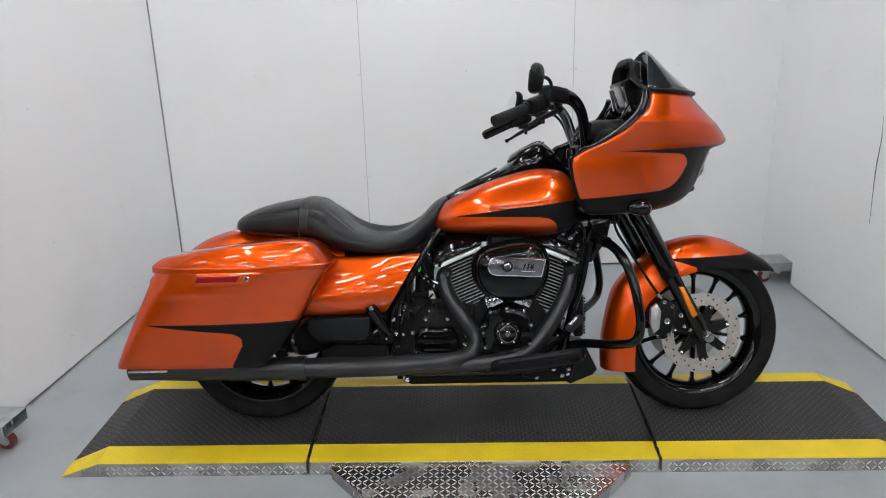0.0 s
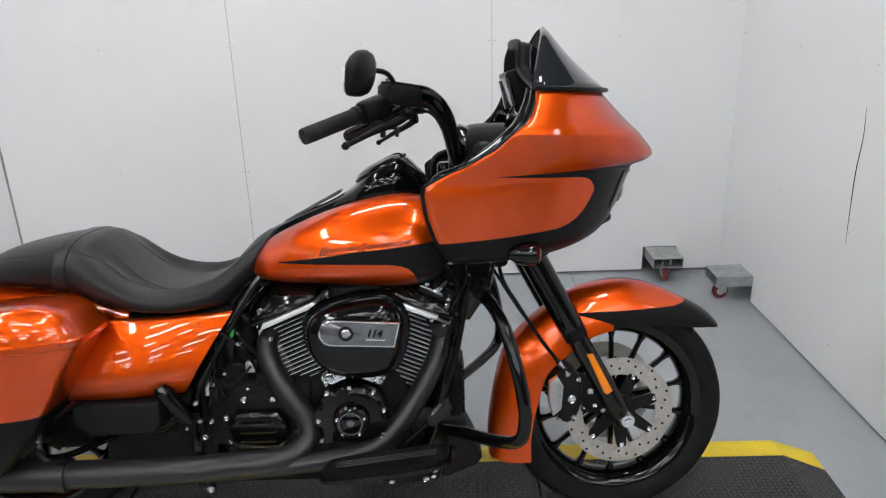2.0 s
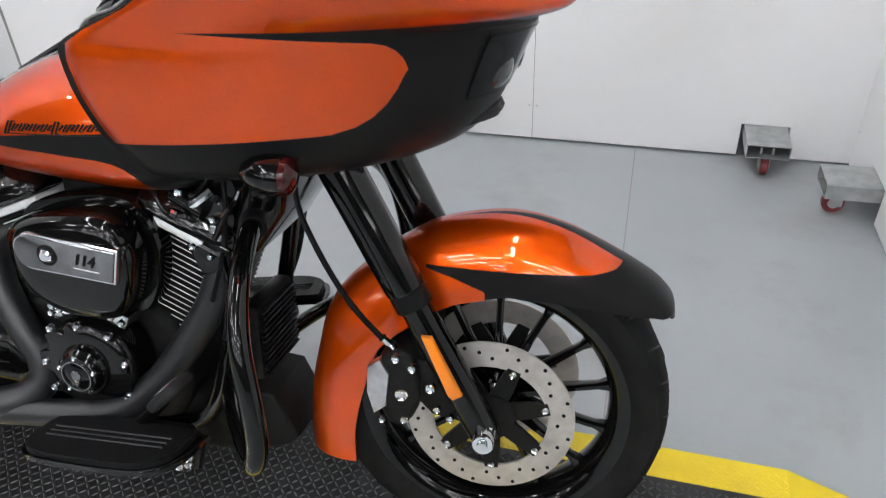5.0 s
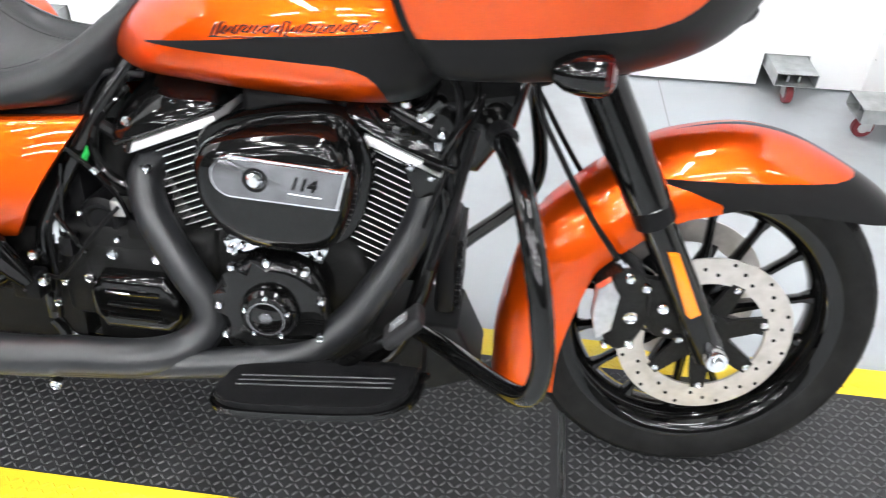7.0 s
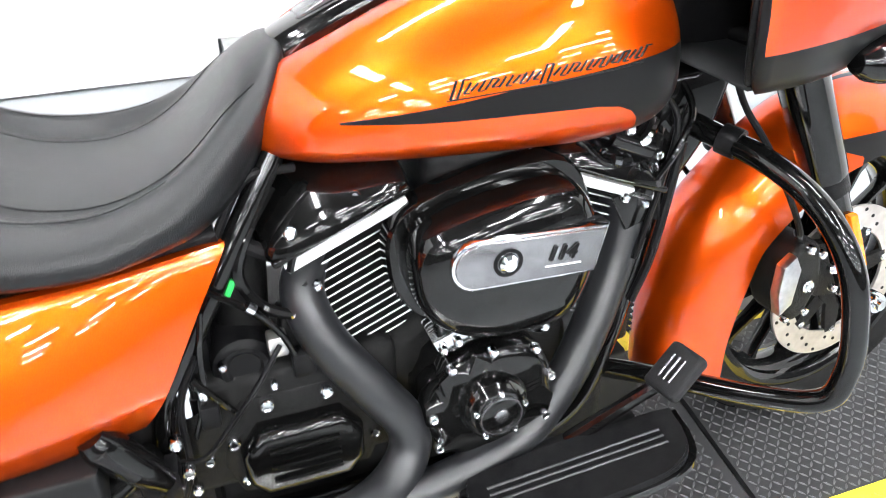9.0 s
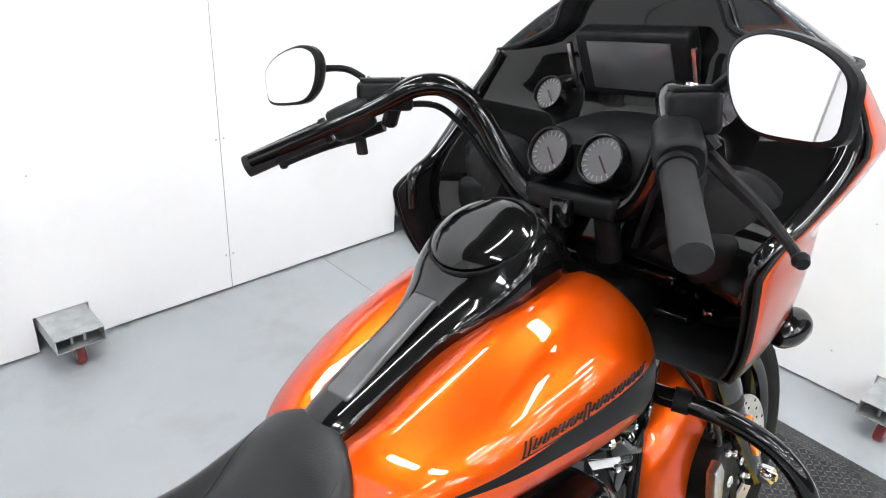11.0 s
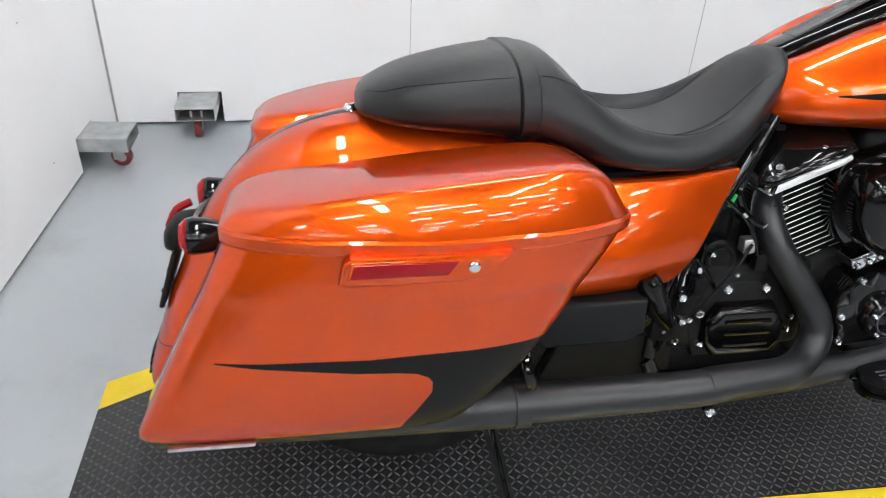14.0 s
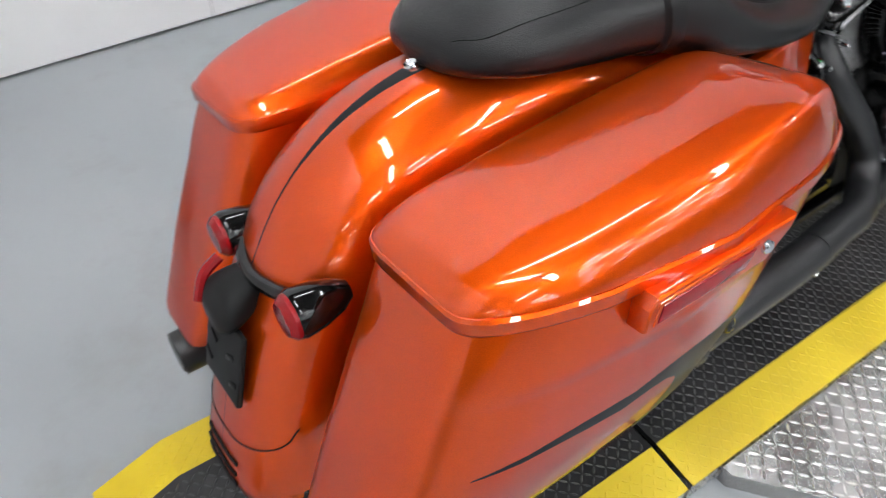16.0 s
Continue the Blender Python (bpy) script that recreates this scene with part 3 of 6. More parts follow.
def wheel(name, x, radius, width, rim_r, spokes, sides):
    w = thing(name, "", "")
    w.parent = BIKE
    h = width / 2
    R = radius
    prof = [(rim_r, -h * 0.80), (rim_r + 0.012, -h * 0.92), (R - 0.040, -h), (R - 0.022, -h * 0.96), (R - 0.010, -h * 0.78), (R - 0.003, -h * 0.45), (R, 0), (R - 0.003, h * 0.45), (R - 0.010, h * 0.78), (R - 0.022, h * 0.96), (R - 0.040, h), (rim_r + 0.012, h * 0.92), (rim_r, h * 0.80)]
    tyre = part("tyre", lathe(prof, (x, 0, AZ), "y", 72, closed_profile=True), RUBBER, w, "black road tyre with worn tread")
    # tread grooves, slanting lines across the crown
    gm = bmesh.new()
    for k in range(28):
        for s in (-1, 1):
            a = 2 * math.pi * (k + 0.5 * (s > 0)) / 28
            pts = []
            for u in (0.12, 0.4, 0.7, 0.9):
                aa = a + 0.10 * u
                rr = R - 0.003 * (u / 0.45) ** 2 if u < 0.5 else R - 0.003 - 0.012 * ((u - 0.45) / 0.45) ** 1.6
                pts.append((x + rr * math.cos(aa), s * h * u, AZ + rr * math.sin(aa)))
            tube(pts, 0.0017, 4, 2, gm)
    part("tread_groove", gm, BLACK, tyre)["kind"] = "stuff"
    rim = part("rim", lathe([(rim_r - 0.004, -h * 0.84), (rim_r + 0.008, -h * 0.84), (rim_r + 0.008, -h * 0.76), (rim_r - 0.012, -h * 0.66), (rim_r - 0.030, -h * 0.35), (rim_r - 0.034, 0), (rim_r - 0.030, h * 0.35), (rim_r - 0.012, h * 0.66), (rim_r + 0.008, h * 0.76), (rim_r + 0.008, h * 0.84), (rim_r - 0.004, h * 0.84), (rim_r - 0.018, h * 0.70), (rim_r - 0.022, 0), (rim_r - 0.018, -h * 0.70)], (x, 0, AZ), "y", 72, closed_profile=True), GLOSS, w, "gloss black cast rim")
    for k in range(spokes):
        a = 2 * math.pi * k / spokes + 0.22
        c, s = math.cos(a), math.sin(a)
        rings = []
        for r, ww, d in ((0.035, 0.013, 0.022), (0.07, 0.010, 0.018), (0.14, 0.0065, 0.013), (rim_r - 0.05, 0.0065, 0.012), (rim_r - 0.024, 0.014, 0.016)):
            ring = []
            for u, v in ((-1, -0.5), (-0.5, -1), (0.5, -1), (1, -0.5), (1, 0.5), (0.5, 1), (-0.5, 1), (-1, 0.5)):
                ring.append((x + r * c - u * ww * s, v * d, AZ + r * s + u * ww * c))
            rings.append(ring)
        part("spoke", loft(rings), GLOSS, rim)
    hub = part("hub", lathe([(0, -0.058), (0.030, -0.058), (0.046, -0.045), (0.046, -0.02), (0.040, 0), (0.046, 0.02), (0.046, 0.045), (0.030, 0.058), (0, 0.058)], (x, 0, AZ), "y", 32), GLOSS, w)
    for s in sides:
        disc = bmesh.new()
        y = s * 0.082
        lathe([(0.103, y - 0.0025), (0.150, y - 0.0025), (0.150, y + 0.0025), (0.103, y + 0.0025)], (x, 0, AZ), "y", 72, disc, True)
        disc = part("brake_disc", disc, DISC, w, "drilled steel brake disc")
        holes = bmesh.new()
        for k in range(36):
            a = 2 * math.pi * k / 36
            r = (0.120, 0.131, 0.142)[k % 3]
            lathe([(0, s * 0.0015), (0.0036, s * 0.0015), (0.0036, -s * 0.001)], (x + r * math.cos(a), y + s * 0.002, AZ + r * math.sin(a)), "y", 8, holes)
        part("drill_hole", holes, BLACK, disc)["kind"] = "stuff"
        hubcap = part("disc_carrier", lathe([(0, y - 0.004), (0.045, y - 0.004), (0.045, y + 0.004), (0, y + 0.004)], (x, 0, AZ), "y", 32), WRINKLE, disc)
        for k in range(7):
            a = 2 * math.pi * k / 7 + 0.3
            c, sn = math.cos(a), math.sin(a)
            ring = [[(x + r * c - u * ww * sn, y + v * 0.004 - s * 0.006 * (1 - (r - 0.03) / 0.09), AZ + r * sn + u * ww * c) for u, v in ((-1, -1), (1, -1), (1, 1), (-1, 1))] for r, ww in ((0.03, 0.018), (0.070, 0.016), (0.092, 0.014), (0.108, 0.012))]
            part("carrier_arm", loft(ring), WRINKLE, disc)
        for k in range(7 if name == "front_wheel" else 0):
            a = 2 * math.pi * k / 7 + 0.3
            part("bolt", bolt((x + 0.101 * math.cos(a), y + s * 0.004, AZ + 0.101 * math.sin(a)), (0, s, 0), 0.0065, 0.004), CHROME, disc)
    return w


wheel("front_wheel", FX, 0.312, 0.130, 0.240, 14, (-1, 1))
wheel("rear_wheel", RX, 0.312, 0.180, 0.234, 14, (-1,))


def sweep_fender(crown, hub_x, inner=0.006, n=18):
    """A fender swept along (x, z, half_width, skirt, squareness) rows of its crown, with real thickness."""
    rows = smooth_path(crown, 5)
    rings = []
    for i, (x, z, w, d, p) in enumerate(rows):
        a, b = rows[max(i - 1, 0)], rows[min(i + 1, len(rows) - 1)]
        t = Vector((b[0] - a[0], 0, b[1] - a[1])).normalized()
        nrm = Vector((t.z, 0, -t.x))  # towards the wheel when the crown runs rearwards
        if nrm.dot(Vector((hub_x - x, 0, AZ - z))) < 0:
            nrm = -nrm
        out, inn = [], []
        for k in range(n + 1):
            u = -1 + 2 * k / n
            ang = u * math.pi / 2
            y = w * math.copysign(abs(math.sin(ang)) ** (2 / p), u)
            drop = d * (1 - abs(math.cos(ang)) ** (2 / p))
            base = Vector((x, y, z)) + nrm * drop
            out.append(base)
            inn.append(Vector((x, y * (1 - inner / max(w, 0.01)), z)) + nrm * (drop + (inner if k not in (0, n) else 0)))
        rings.append(out + inn[::-1])
    return loft(rings)


front_fender = part("front_fender", sweep_fender([
    (1.091, 0.522, 0.052, 0.008, 2.2), (1.085, 0.538, 0.068, 0.022, 2.2), (1.052, 0.570, 0.080, 0.050, 2.2), (0.98, 0.611, 0.085, 0.082, 2.3), (0.896, 0.648, 0.087, 0.112, 2.3), (0.814, 0.662, 0.088, 0.118, 2.4),
    (0.733, 0.652, 0.088, 0.125, 2.4), (0.660, 0.627, 0.088, 0.125, 2.4), (0.571, 0.563, 0.088, 0.122, 2.4), (0.492, 0.479, 0.089, 0.120, 2.4), (0.458, 0.368, 0.089, 0.115, 2.4), (0.440, 0.258, 0.089, 0.110, 2.4), (0.440, 0.165, 0.088, 0.108, 2.4)], FX), FENDER_PAINT, BIKE, "orange front fender with charcoal lower graphic")
rear_fender = part("rear_fender", sweep_fender([
    (-0.50, 0.69, 0.13, 0.16, 2.6), (-0.62, 0.712, 0.13, 0.16, 2.6), (-0.75, 0.727, 0.13, 0.16, 2.6), (-0.88, 0.727, 0.13, 0.15, 2.6), (-0.98, 0.712, 0.128, 0.14, 2.6), (-1.07, 0.675, 0.126, 0.13, 2.6),
    (-1.150, 0.61, 0.125, 0.12, 2.6), (-1.217, 0.51, 0.124, 0.11, 2.6), (-1.268, 0.40, 0.123, 0.10, 2.6), (-1.305, 0.30, 0.122, 0.09, 2.6), (-1.324, 0.24, 0.120, 0.085, 2.6), (-1.322, 0.205, 0.115, 0.07, 2.6)], RX), TAIL_PAINT, BIKE, "orange rear fender with dark centre stripe")
fender_skin = BVHTree.FromPolygons([v.co for v in rear_fender.data.vertices], [p.vertices for p in rear_fender.data.polygons])


def fender_line(name, rows, r):
    """A thin line laid on the fender's tail through (y, z) rows."""
    pts = []
    for y, z in smooth_path(rows, 5):
        p = fender_skin.ray_cast(Vector((-2.0, y, z)), Vector((1, 0, 0)))[0]
        if p is not None:
            pts.append((p.x - r * 0.2, p.y, p.z))
    part(name, tube(pts, r, 6), BLACK, rear_fender)


for k in range(3):
    fender_line("fender_slot", [(-0.05, 0.232 + 0.018 * k), (0.0, 0.235 + 0.018 * k), (0.05, 0.232 + 0.018 * k)], 0.0034)
fender_line("fender_seam", [(-0.117, 0.345), (-0.105, 0.318), (-0.05, 0.305), (0.0, 0.303), (0.05, 0.305), (0.105, 0.318), (0.117, 0.345)], 0.0012)


# ---- fuel tank and console ----
tank = part("fuel_tank", hull([
    (-0.192, 0.040, 0.715, 0.734, 0.759, 2.0), (-0.185, 0.082, 0.708, 0.736, 0.778, 2.1), (-0.165, 0.116, 0.702, 0.740, 0.801, 2.2), (-0.112, 0.164, 0.696, 0.748, 0.837, 2.3), (-0.013, 0.200, 0.692, 0.761, 0.886, 2.4),
    (0.087, 0.214, 0.684, 0.771, 0.922, 2.4), (0.187, 0.220, 0.680, 0.778, 0.942, 2.5), (0.256, 0.215, 0.684, 0.781, 0.938, 2.6), (0.300, 0.200, 0.696, 0.781, 0.918, 2.6), (0.325, 0.172, 0.715, 0.781, 0.884, 2.4), (0.335, 0.130, 0.735, 0.781, 0.853, 2.2)], 56, 5,
    dish=lambda x, y, z, w, s: -0.035 * max(0.0, 1 - (abs(y) / (0.45 * w)) ** 2) * (1 if s > 0 else 0) * min(1, max(0, (x + 0.19) / 0.1))), TANK_PAINT, BIKE, "orange fuel tank with charcoal flash")
console = part("tank_console", hull([
    (-0.150, 0.020, 0.79, 0.805, 0.818, 2.2), (-0.135, 0.040, 0.78, 0.81, 0.836, 2.6), (-0.057, 0.048, 0.80, 0.845, 0.872, 3.0), (0.028, 0.054, 0.84, 0.880, 0.908, 3.0), (0.080, 0.074, 0.86, 0.905, 0.938, 2.8),
    (0.106, 0.089, 0.87, 0.922, 0.960, 2.8), (0.130, 0.097, 0.87, 0.935, 0.983, 2.8), (0.160, 0.101, 0.87, 0.944, 1.006, 2.8), (0.195, 0.100, 0.87, 0.948, 1.022, 2.7), (0.220, 0.095, 0.87, 0.946, 1.025, 2.4), (0.245, 0.080, 0.87, 0.940, 1.010, 2.4), (0.270, 0.070, 0.87, 0.928, 0.982, 2.3), (0.300, 0.055, 0.87, 0.910, 0.942, 2.3), (0.325, 0.040, 0.86, 0.885, 0.905, 2.2)], 36, 4), GLOSS, BIKE, "gloss black tank console")
inlay = bmesh.new()
tiltm = Matrix.Translation((-0.02, 0, 0.8925)) @ Matrix.Rotation(-math.atan2(0.078, 0.15), 4, "Y")
box(-0.095, 0.085, -0.024, 0.024, -0.004, 0.004, 0.006, 3, inlay)
inlay.transform(tiltm)
part("console_inlay", inlay, INLAY, console, "dark grey recessed console inlay")
cap = lathe([(0, 0.009), (0.020, 0.0085), (0.034, 0.0065), (0.044, 0.002), (0.050, -0.005), (0.051, -0.03)], (0, 0, 0), "z", 40)
cap.transform(Matrix.Translation((0.158, 0, 0.999)) @ Matrix.Rotation(radians(-27), 4, "Y") @ Matrix.Diagonal((1.42, 1.58, 1, 1)))
part("fuel_door", cap, GLOSS, console, "gloss black domed fuel door")
ringb = lathe([(0.0515, -0.014), (0.0545, -0.014), (0.0545, -0.0085), (0.0515, -0.0085)], (0, 0, 0), "z", 40, closed_profile=True)
ringb.transform(Matrix.Translation((0.158, 0, 0.999)) @ Matrix.Rotation(radians(-27), 4, "Y") @ Matrix.Diagonal((1.42, 1.58, 1, 1)))
part("fuel_door_ring", ringb, BLACK, console)
# raised tank lettering, kept as plain dark strokes
script = bmesh.new()
tank_skin = BVHTree.FromPolygons([v.co for v in tank.data.vertices], [p.vertices for p in tank.data.polygons])


def tank_side(x, z, out):
    hit = tank_skin.ray_cast(Vector((x, -0.6, z)), Vector((0, 1, 0)))[0]
    return (x, hit.y - out, z)


for k in range(30):
    u = k / 29
    x, z = 0.022 + 0.222 * u, 0.803 + 0.020 * u
    tall = 0.019 if k in (0, 1, 13, 14) else (0.011 if k % 3 else 0.008)
    lean = 0.0045
    tube([tank_side(x - lean, z - tall / 2, 0.001), tank_side(x, z, 0.0015), tank_side(x + lean, z + tall / 2, 0.001)], 0.0015, 5, 2, script)
    if k % 4 != 3:
        top = z + tall / 2 if k % 2 else z - tall / 2
        sh = lean if k % 2 else -lean
        tube([tank_side(x + sh, top, 0.001), tank_side(x + sh + 0.007, top, 0.001)], 0.0009, 5, 2, script)
tube([tank_side(0.014 + 0.023 * k, 0.792 + 0.0019 * k, 0.0004) for k in range(11)], 0.0009, 5, 2, script)
part("tank_badge", script, DENIM, tank, "dark raised script badge, shown as plain strokes")


# ---- seat ----
def seat_dish(x, y, z, w, s):
    if s <= 0:
        return 0.0
    u = abs(y) / max(w, 0.01)
    k = max(0.0, 1 - (abs(x + 0.385) / 0.205) ** 2.5)
    e = min(1.0, max(0.0, (0.80 - u) / 0.24))
    return -0.026 * k * e * e * (3 - 2 * e)


seat = part("seat", hull([
    (-0.918, 0.030, 0.728, 0.742, 0.752, 2.0), (-0.908, 0.078, 0.720, 0.742, 0.768, 2.2), (-0.880, 0.115, 0.713, 0.742, 0.785, 2.4), (-0.828, 0.147, 0.706, 0.742, 0.806, 2.5), (-0.744, 0.170, 0.700, 0.745, 0.825, 2.6), (-0.660, 0.186, 0.692, 0.748, 0.836, 2.7),
    (-0.610, 0.196, 0.680, 0.740, 0.837, 2.6), (-0.568, 0.203, 0.660, 0.722, 0.822, 2.5), (-0.530, 0.208, 0.648, 0.704, 0.793, 2.5), (-0.487, 0.212, 0.642, 0.688, 0.758, 2.5), (-0.430, 0.215, 0.638, 0.676, 0.730, 2.5), (-0.360, 0.211, 0.637, 0.672, 0.720, 2.5), (-0.300, 0.192, 0.638, 0.680, 0.732, 2.4),
    (-0.250, 0.168, 0.642, 0.694, 0.758, 2.4), (-0.195, 0.130, 0.672, 0.736, 0.800, 2.3), (-0.155, 0.098, 0.728, 0.786, 0.826, 2.2), (-0.135, 0.066, 0.772, 0.808, 0.834, 2.0), (-0.126, 0.034, 0.798, 0.816, 0.834, 2.0)], 80, 6, seat_dish), LEATHER, BIKE, "black vinyl two-up seat with stitched seams")
band = []
for x in (-0.660, -0.656, -0.636, -0.628, -0.624):
    g = 0.004 if x not in (-0.660, -0.624) else -0.002
    band.append([(x, (0.1905 + g) * math.copysign(abs(math.cos(a)) ** (2 / 2.65), math.cos(a)), 0.745 + (0.0915 + g if math.sin(a) > 0 else 0.058) * math.copysign(abs(math.sin(a)) ** (2 / 2.65), math.sin(a))) for a in [2 * math.pi * k / 60 for k in range(60)]])
part("seat_strap", loft(band), LEATHER, seat, "flat black passenger strap")
seat_skin = BVHTree.FromPolygons([v.co for v in seat.data.vertices], [p.vertices for p in seat.data.polygons])


def seam(plan, r=0.0010):
    """A stitched seam lying on the seat, along (x, y) points of its plan."""
    pts = []
    for x, y in smooth_path(plan, 6):
        p = seat_skin.ray_cast(Vector((x, y, 1.2)), Vector((0, 0, -1)))[0]
        if p is not None:
            pts.append(tuple(p))
    part("seat_seam", tube(pts, r, 5, 1), BLACK, seat)


for s in (-1, 1):
    seam([(-0.900, s * 0.060), (-0.870, s * 0.098), (-0.80, s * 0.128), (-0.73, s * 0.146), (-0.665, s * 0.158)])
    seam([(-0.620, s * 0.160), (-0.575, s * 0.160), (-0.535, s * 0.158), (-0.48, s * 0.160), (-0.42, s * 0.163), (-0.35, s * 0.160), (-0.28, s * 0.140)])
    seam([(-0.545, s * 0.086), (-0.48, s * 0.098), (-0.40, s * 0.104), (-0.32, s * 0.102), (-0.25, s * 0.098), (-0.20, s * 0.094), (-0.17, s * 0.088)])
part("seat_bolt", bolt((-0.926, 0, 0.722), (-0.3, 0, 1), 0.011, 0.010), CHROME, BIKE, "chrome seat mounting bolt")


# ---- saddlebags ----
def bag_ring(z, xr, xf, yo, yi, inset=0.0, lift=None, n=64):
    """Plan outline of a bag at one height, bowed on its outer side."""
    xc, hx = (xr + xf) / 2, (xf - xr) / 2 - inset
    yc, hy = (yo + yi) / 2, (yi - yo) / 2 - inset * 0.8
    ring = []
    for k in range(n):
        a = 2 * math.pi * k / n
        c, s = math.cos(a), math.sin(a)
        x = xc + hx * math.copysign(abs(c) ** 0.27, c)
        y = yc + hy * math.copysign(abs(s) ** 0.27, s)
        if s < 0:
            y += 0.062 * hy / ((yi - yo) / 2) * min(1, max(0.12, (z - 0.28) / 0.34)) * ((x - xc) / hx) ** 2 * abs(s) ** 0.27
        ring.append((x, y, z if lift is None else z + lift(x)))
    return ring


LID_TOP = smooth_path([(-1.16, 0.018), (-1.10, 0.030), (-1.00, 0.055), (-0.87, 0.080), (-0.70, 0.098), (-0.62, 0.099), (-0.57, 0.080), (-0.53, 0.030), (-0.50, 0.02)], 5)


def lid_height(x):
    pts = LID_TOP
    for (a, za), (b, zb) in zip(pts, pts[1:]):
        if x <= b:
            t = max(0.0, (x - a) / (b - a))
            return za + (zb - za) * t
    return pts[-1][1]


def saddlebag(side):
    root = thing("saddlebag", "", "")
    root.parent = BIKE
    levels = [(0.282, -1.262, -0.80, -0.345, -0.20), (0.286, -1.283, -0.772, -0.356, -0.185), (0.30, -1.280, -0.758, -0.366, -0.178), (0.335, -1.262, -0.725, -0.380, -0.172), (0.40, -1.230, -0.672, -0.400, -0.168),
              (0.45, -1.205, -0.638, -0.412, -0.166), (0.50, -1.180, -0.608, -0.420, -0.165), (0.530, -1.164, -0.592, -0.4245, -0.165), (0.540, -1.159, -0.586, -0.427, -0.165), (0.550, -1.154, -0.581, -0.4315, -0.165), (0.562, -1.148, -0.574, -0.434, -0.165), (0.59, -1.135, -0.554, -0.436, -0.165), (0.628, -1.116, -0.532, -0.437, -0.165)]
    body = loft([bag_ring(*lv) for lv in levels])
    rim = loft([bag_ring(0.625, -1.124, -0.528, -0.442, -0.160), bag_ring(0.628, -1.125, -0.526, -0.4435, -0.159), bag_ring(0.642, -1.125, -0.524, -0.4435, -0.159), bag_ring(0.646, -1.123, -0.526, -0.441, -0.16)])
    rows = []
    for f, inset in ((0.0, 0.0), (0.12, 0.001), (0.35, 0.006), (0.58, 0.0125), (0.76, 0.020), (0.85, 0.0265), (0.900, 0.034), (0.932, 0.044), (0.955, 0.060), (0.975, 0.085), (0.992, 0.110), (1.0, 0.125)):
        rows.append(bag_ring(0.644, -1.122, -0.527, -0.440, -0.160, inset, lambda x, f=f: lid_height(x) * f * 0.88))
        rows[-1] = [(x, y, z - 0.075 * f * max(0.0, y + 0.42) * min(1.0, max(0.0, (x + 1.12) / 0.2))) for x, y, z in rows[-1]]
    lid = loft(rows, cap=False)
    lid.verts.ensure_lookup_table()
    top = [lid.verts[len(lid.verts) - len(rows[0]) + k] for k in range(len(rows[0]))]
    n = len(top)
    lid.faces.new((top[0], top[1], top[n - 1]))
    for k in range(1, n // 2 - 1):
        lid.faces.new((top[k], top[k + 1], top[n - k - 1], top[n - k]))
    lid.faces.new((top[n // 2 - 1], top[n // 2], top[n // 2 + 1]))
    latch = prism([(-0.962, 0.592), (-0.950, 0.588), (-0.775, 0.590), (-0.740, 0.618), (-0.726, 0.630), (-0.945, 0.630), (-0.956, 0.618)], -0.450, -0.422, 0.005, 3)
    refl = prism([(-0.947, 0.601), (-0.815, 0.602), (-0.800, 0.6215), (-0.940, 0.6215)], -0.4535, -0.44, 0.002)
    frame_ = prism([(-0.952, 0.598), (-0.810, 0.599), (-0.793, 0.6245), (-0.944, 0.6245)], -0.4515, -0.44, 0.0015)
    lock = lathe([(0, -0.456), (0.006, -0.456), (0.008, -0.4545), (0.009, -0.449), (0.009, -0.44)], (-0.780, 0, 0.613), "y", 20)
    pieces = [("body", body, BAG_PAINT, "orange bag body with charcoal flash"), ("lid", lid, ORANGE_PAINT, "orange domed lid"), ("rim", rim, ORANGE_PAINT, ""), ("latch_plate", latch, ORANGE_PAINT, "")]
    for name, b, m_, lab in pieces:
        if side > 0:
            mirror_y(b)
        part(name, b, m_, root, lab, sharp=42 if name == "lid" else 24)
    # Thin alloy strip added for the white reflection along the bag's bottom edge.
    foot = box(-1.232, -1.100, -0.362, -0.350, 0.2765, 0.2835, 0.002)
    for name, b, m_, lab in (("foot_strip", foot, ALLOY, "bright strip along the bag's foot"), ("bezel", frame_, ORANGE_PAINT, ""), ("reflector", refl, RED, "red side reflector"), ("lock", lock, CHROME, "round chrome lock")):
        if side > 0:
            mirror_y(b)
        part(name, b, m_, root, lab)
    return root


saddlebag(-1)
saddlebag(1)

# ---- side covers ----
for s in (-1, 1):
    def cover_row(z, xr, xf, y0, y1):
        pts = []
        for k in range(13):
            u = k / 12
            pts.append((xr + (xf - xr) * u, s * (y0 + (y1 - y0) * u ** 1.3 + 0.012 * math.sin(math.pi * u)), z))
        return pts + [(x, y - s * 0.012, zz) for x, y, zz in pts[::-1]]
    rows = smooth_path([np.array(cover_row(*r)).ravel() for r in ((0.428, -0.655, -0.368, 0.200, 0.166), (0.434, -0.655, -0.360, 0.210, 0.176), (0.462, -0.64, -0.340, 0.226, 0.186), (0.50, -0.62, -0.318, 0.233, 0.190), (0.57, -0.58, -0.275, 0.215, 0.165), (0.625, -0.55, -0.238, 0.190, 0.140), (0.636, -0.54, -0.233, 0.180, 0.132))], 4)
    part("side_cover", loft([r.reshape(-1, 3) for r in rows]), ORANGE_PAINT, BIKE, "orange side cover")
    low = prism([(-0.640, 0.424), (-0.415, 0.424), (-0.415, 0.36), (-0.440, 0.338), (-0.60, 0.336), (-0.635, 0.37)], -0.226, -0.15, 0.008, 3)
    part("lower_cover", low if s < 0 else mirror_y(low), DENIM, BIKE, "satin charcoal lower side cover")


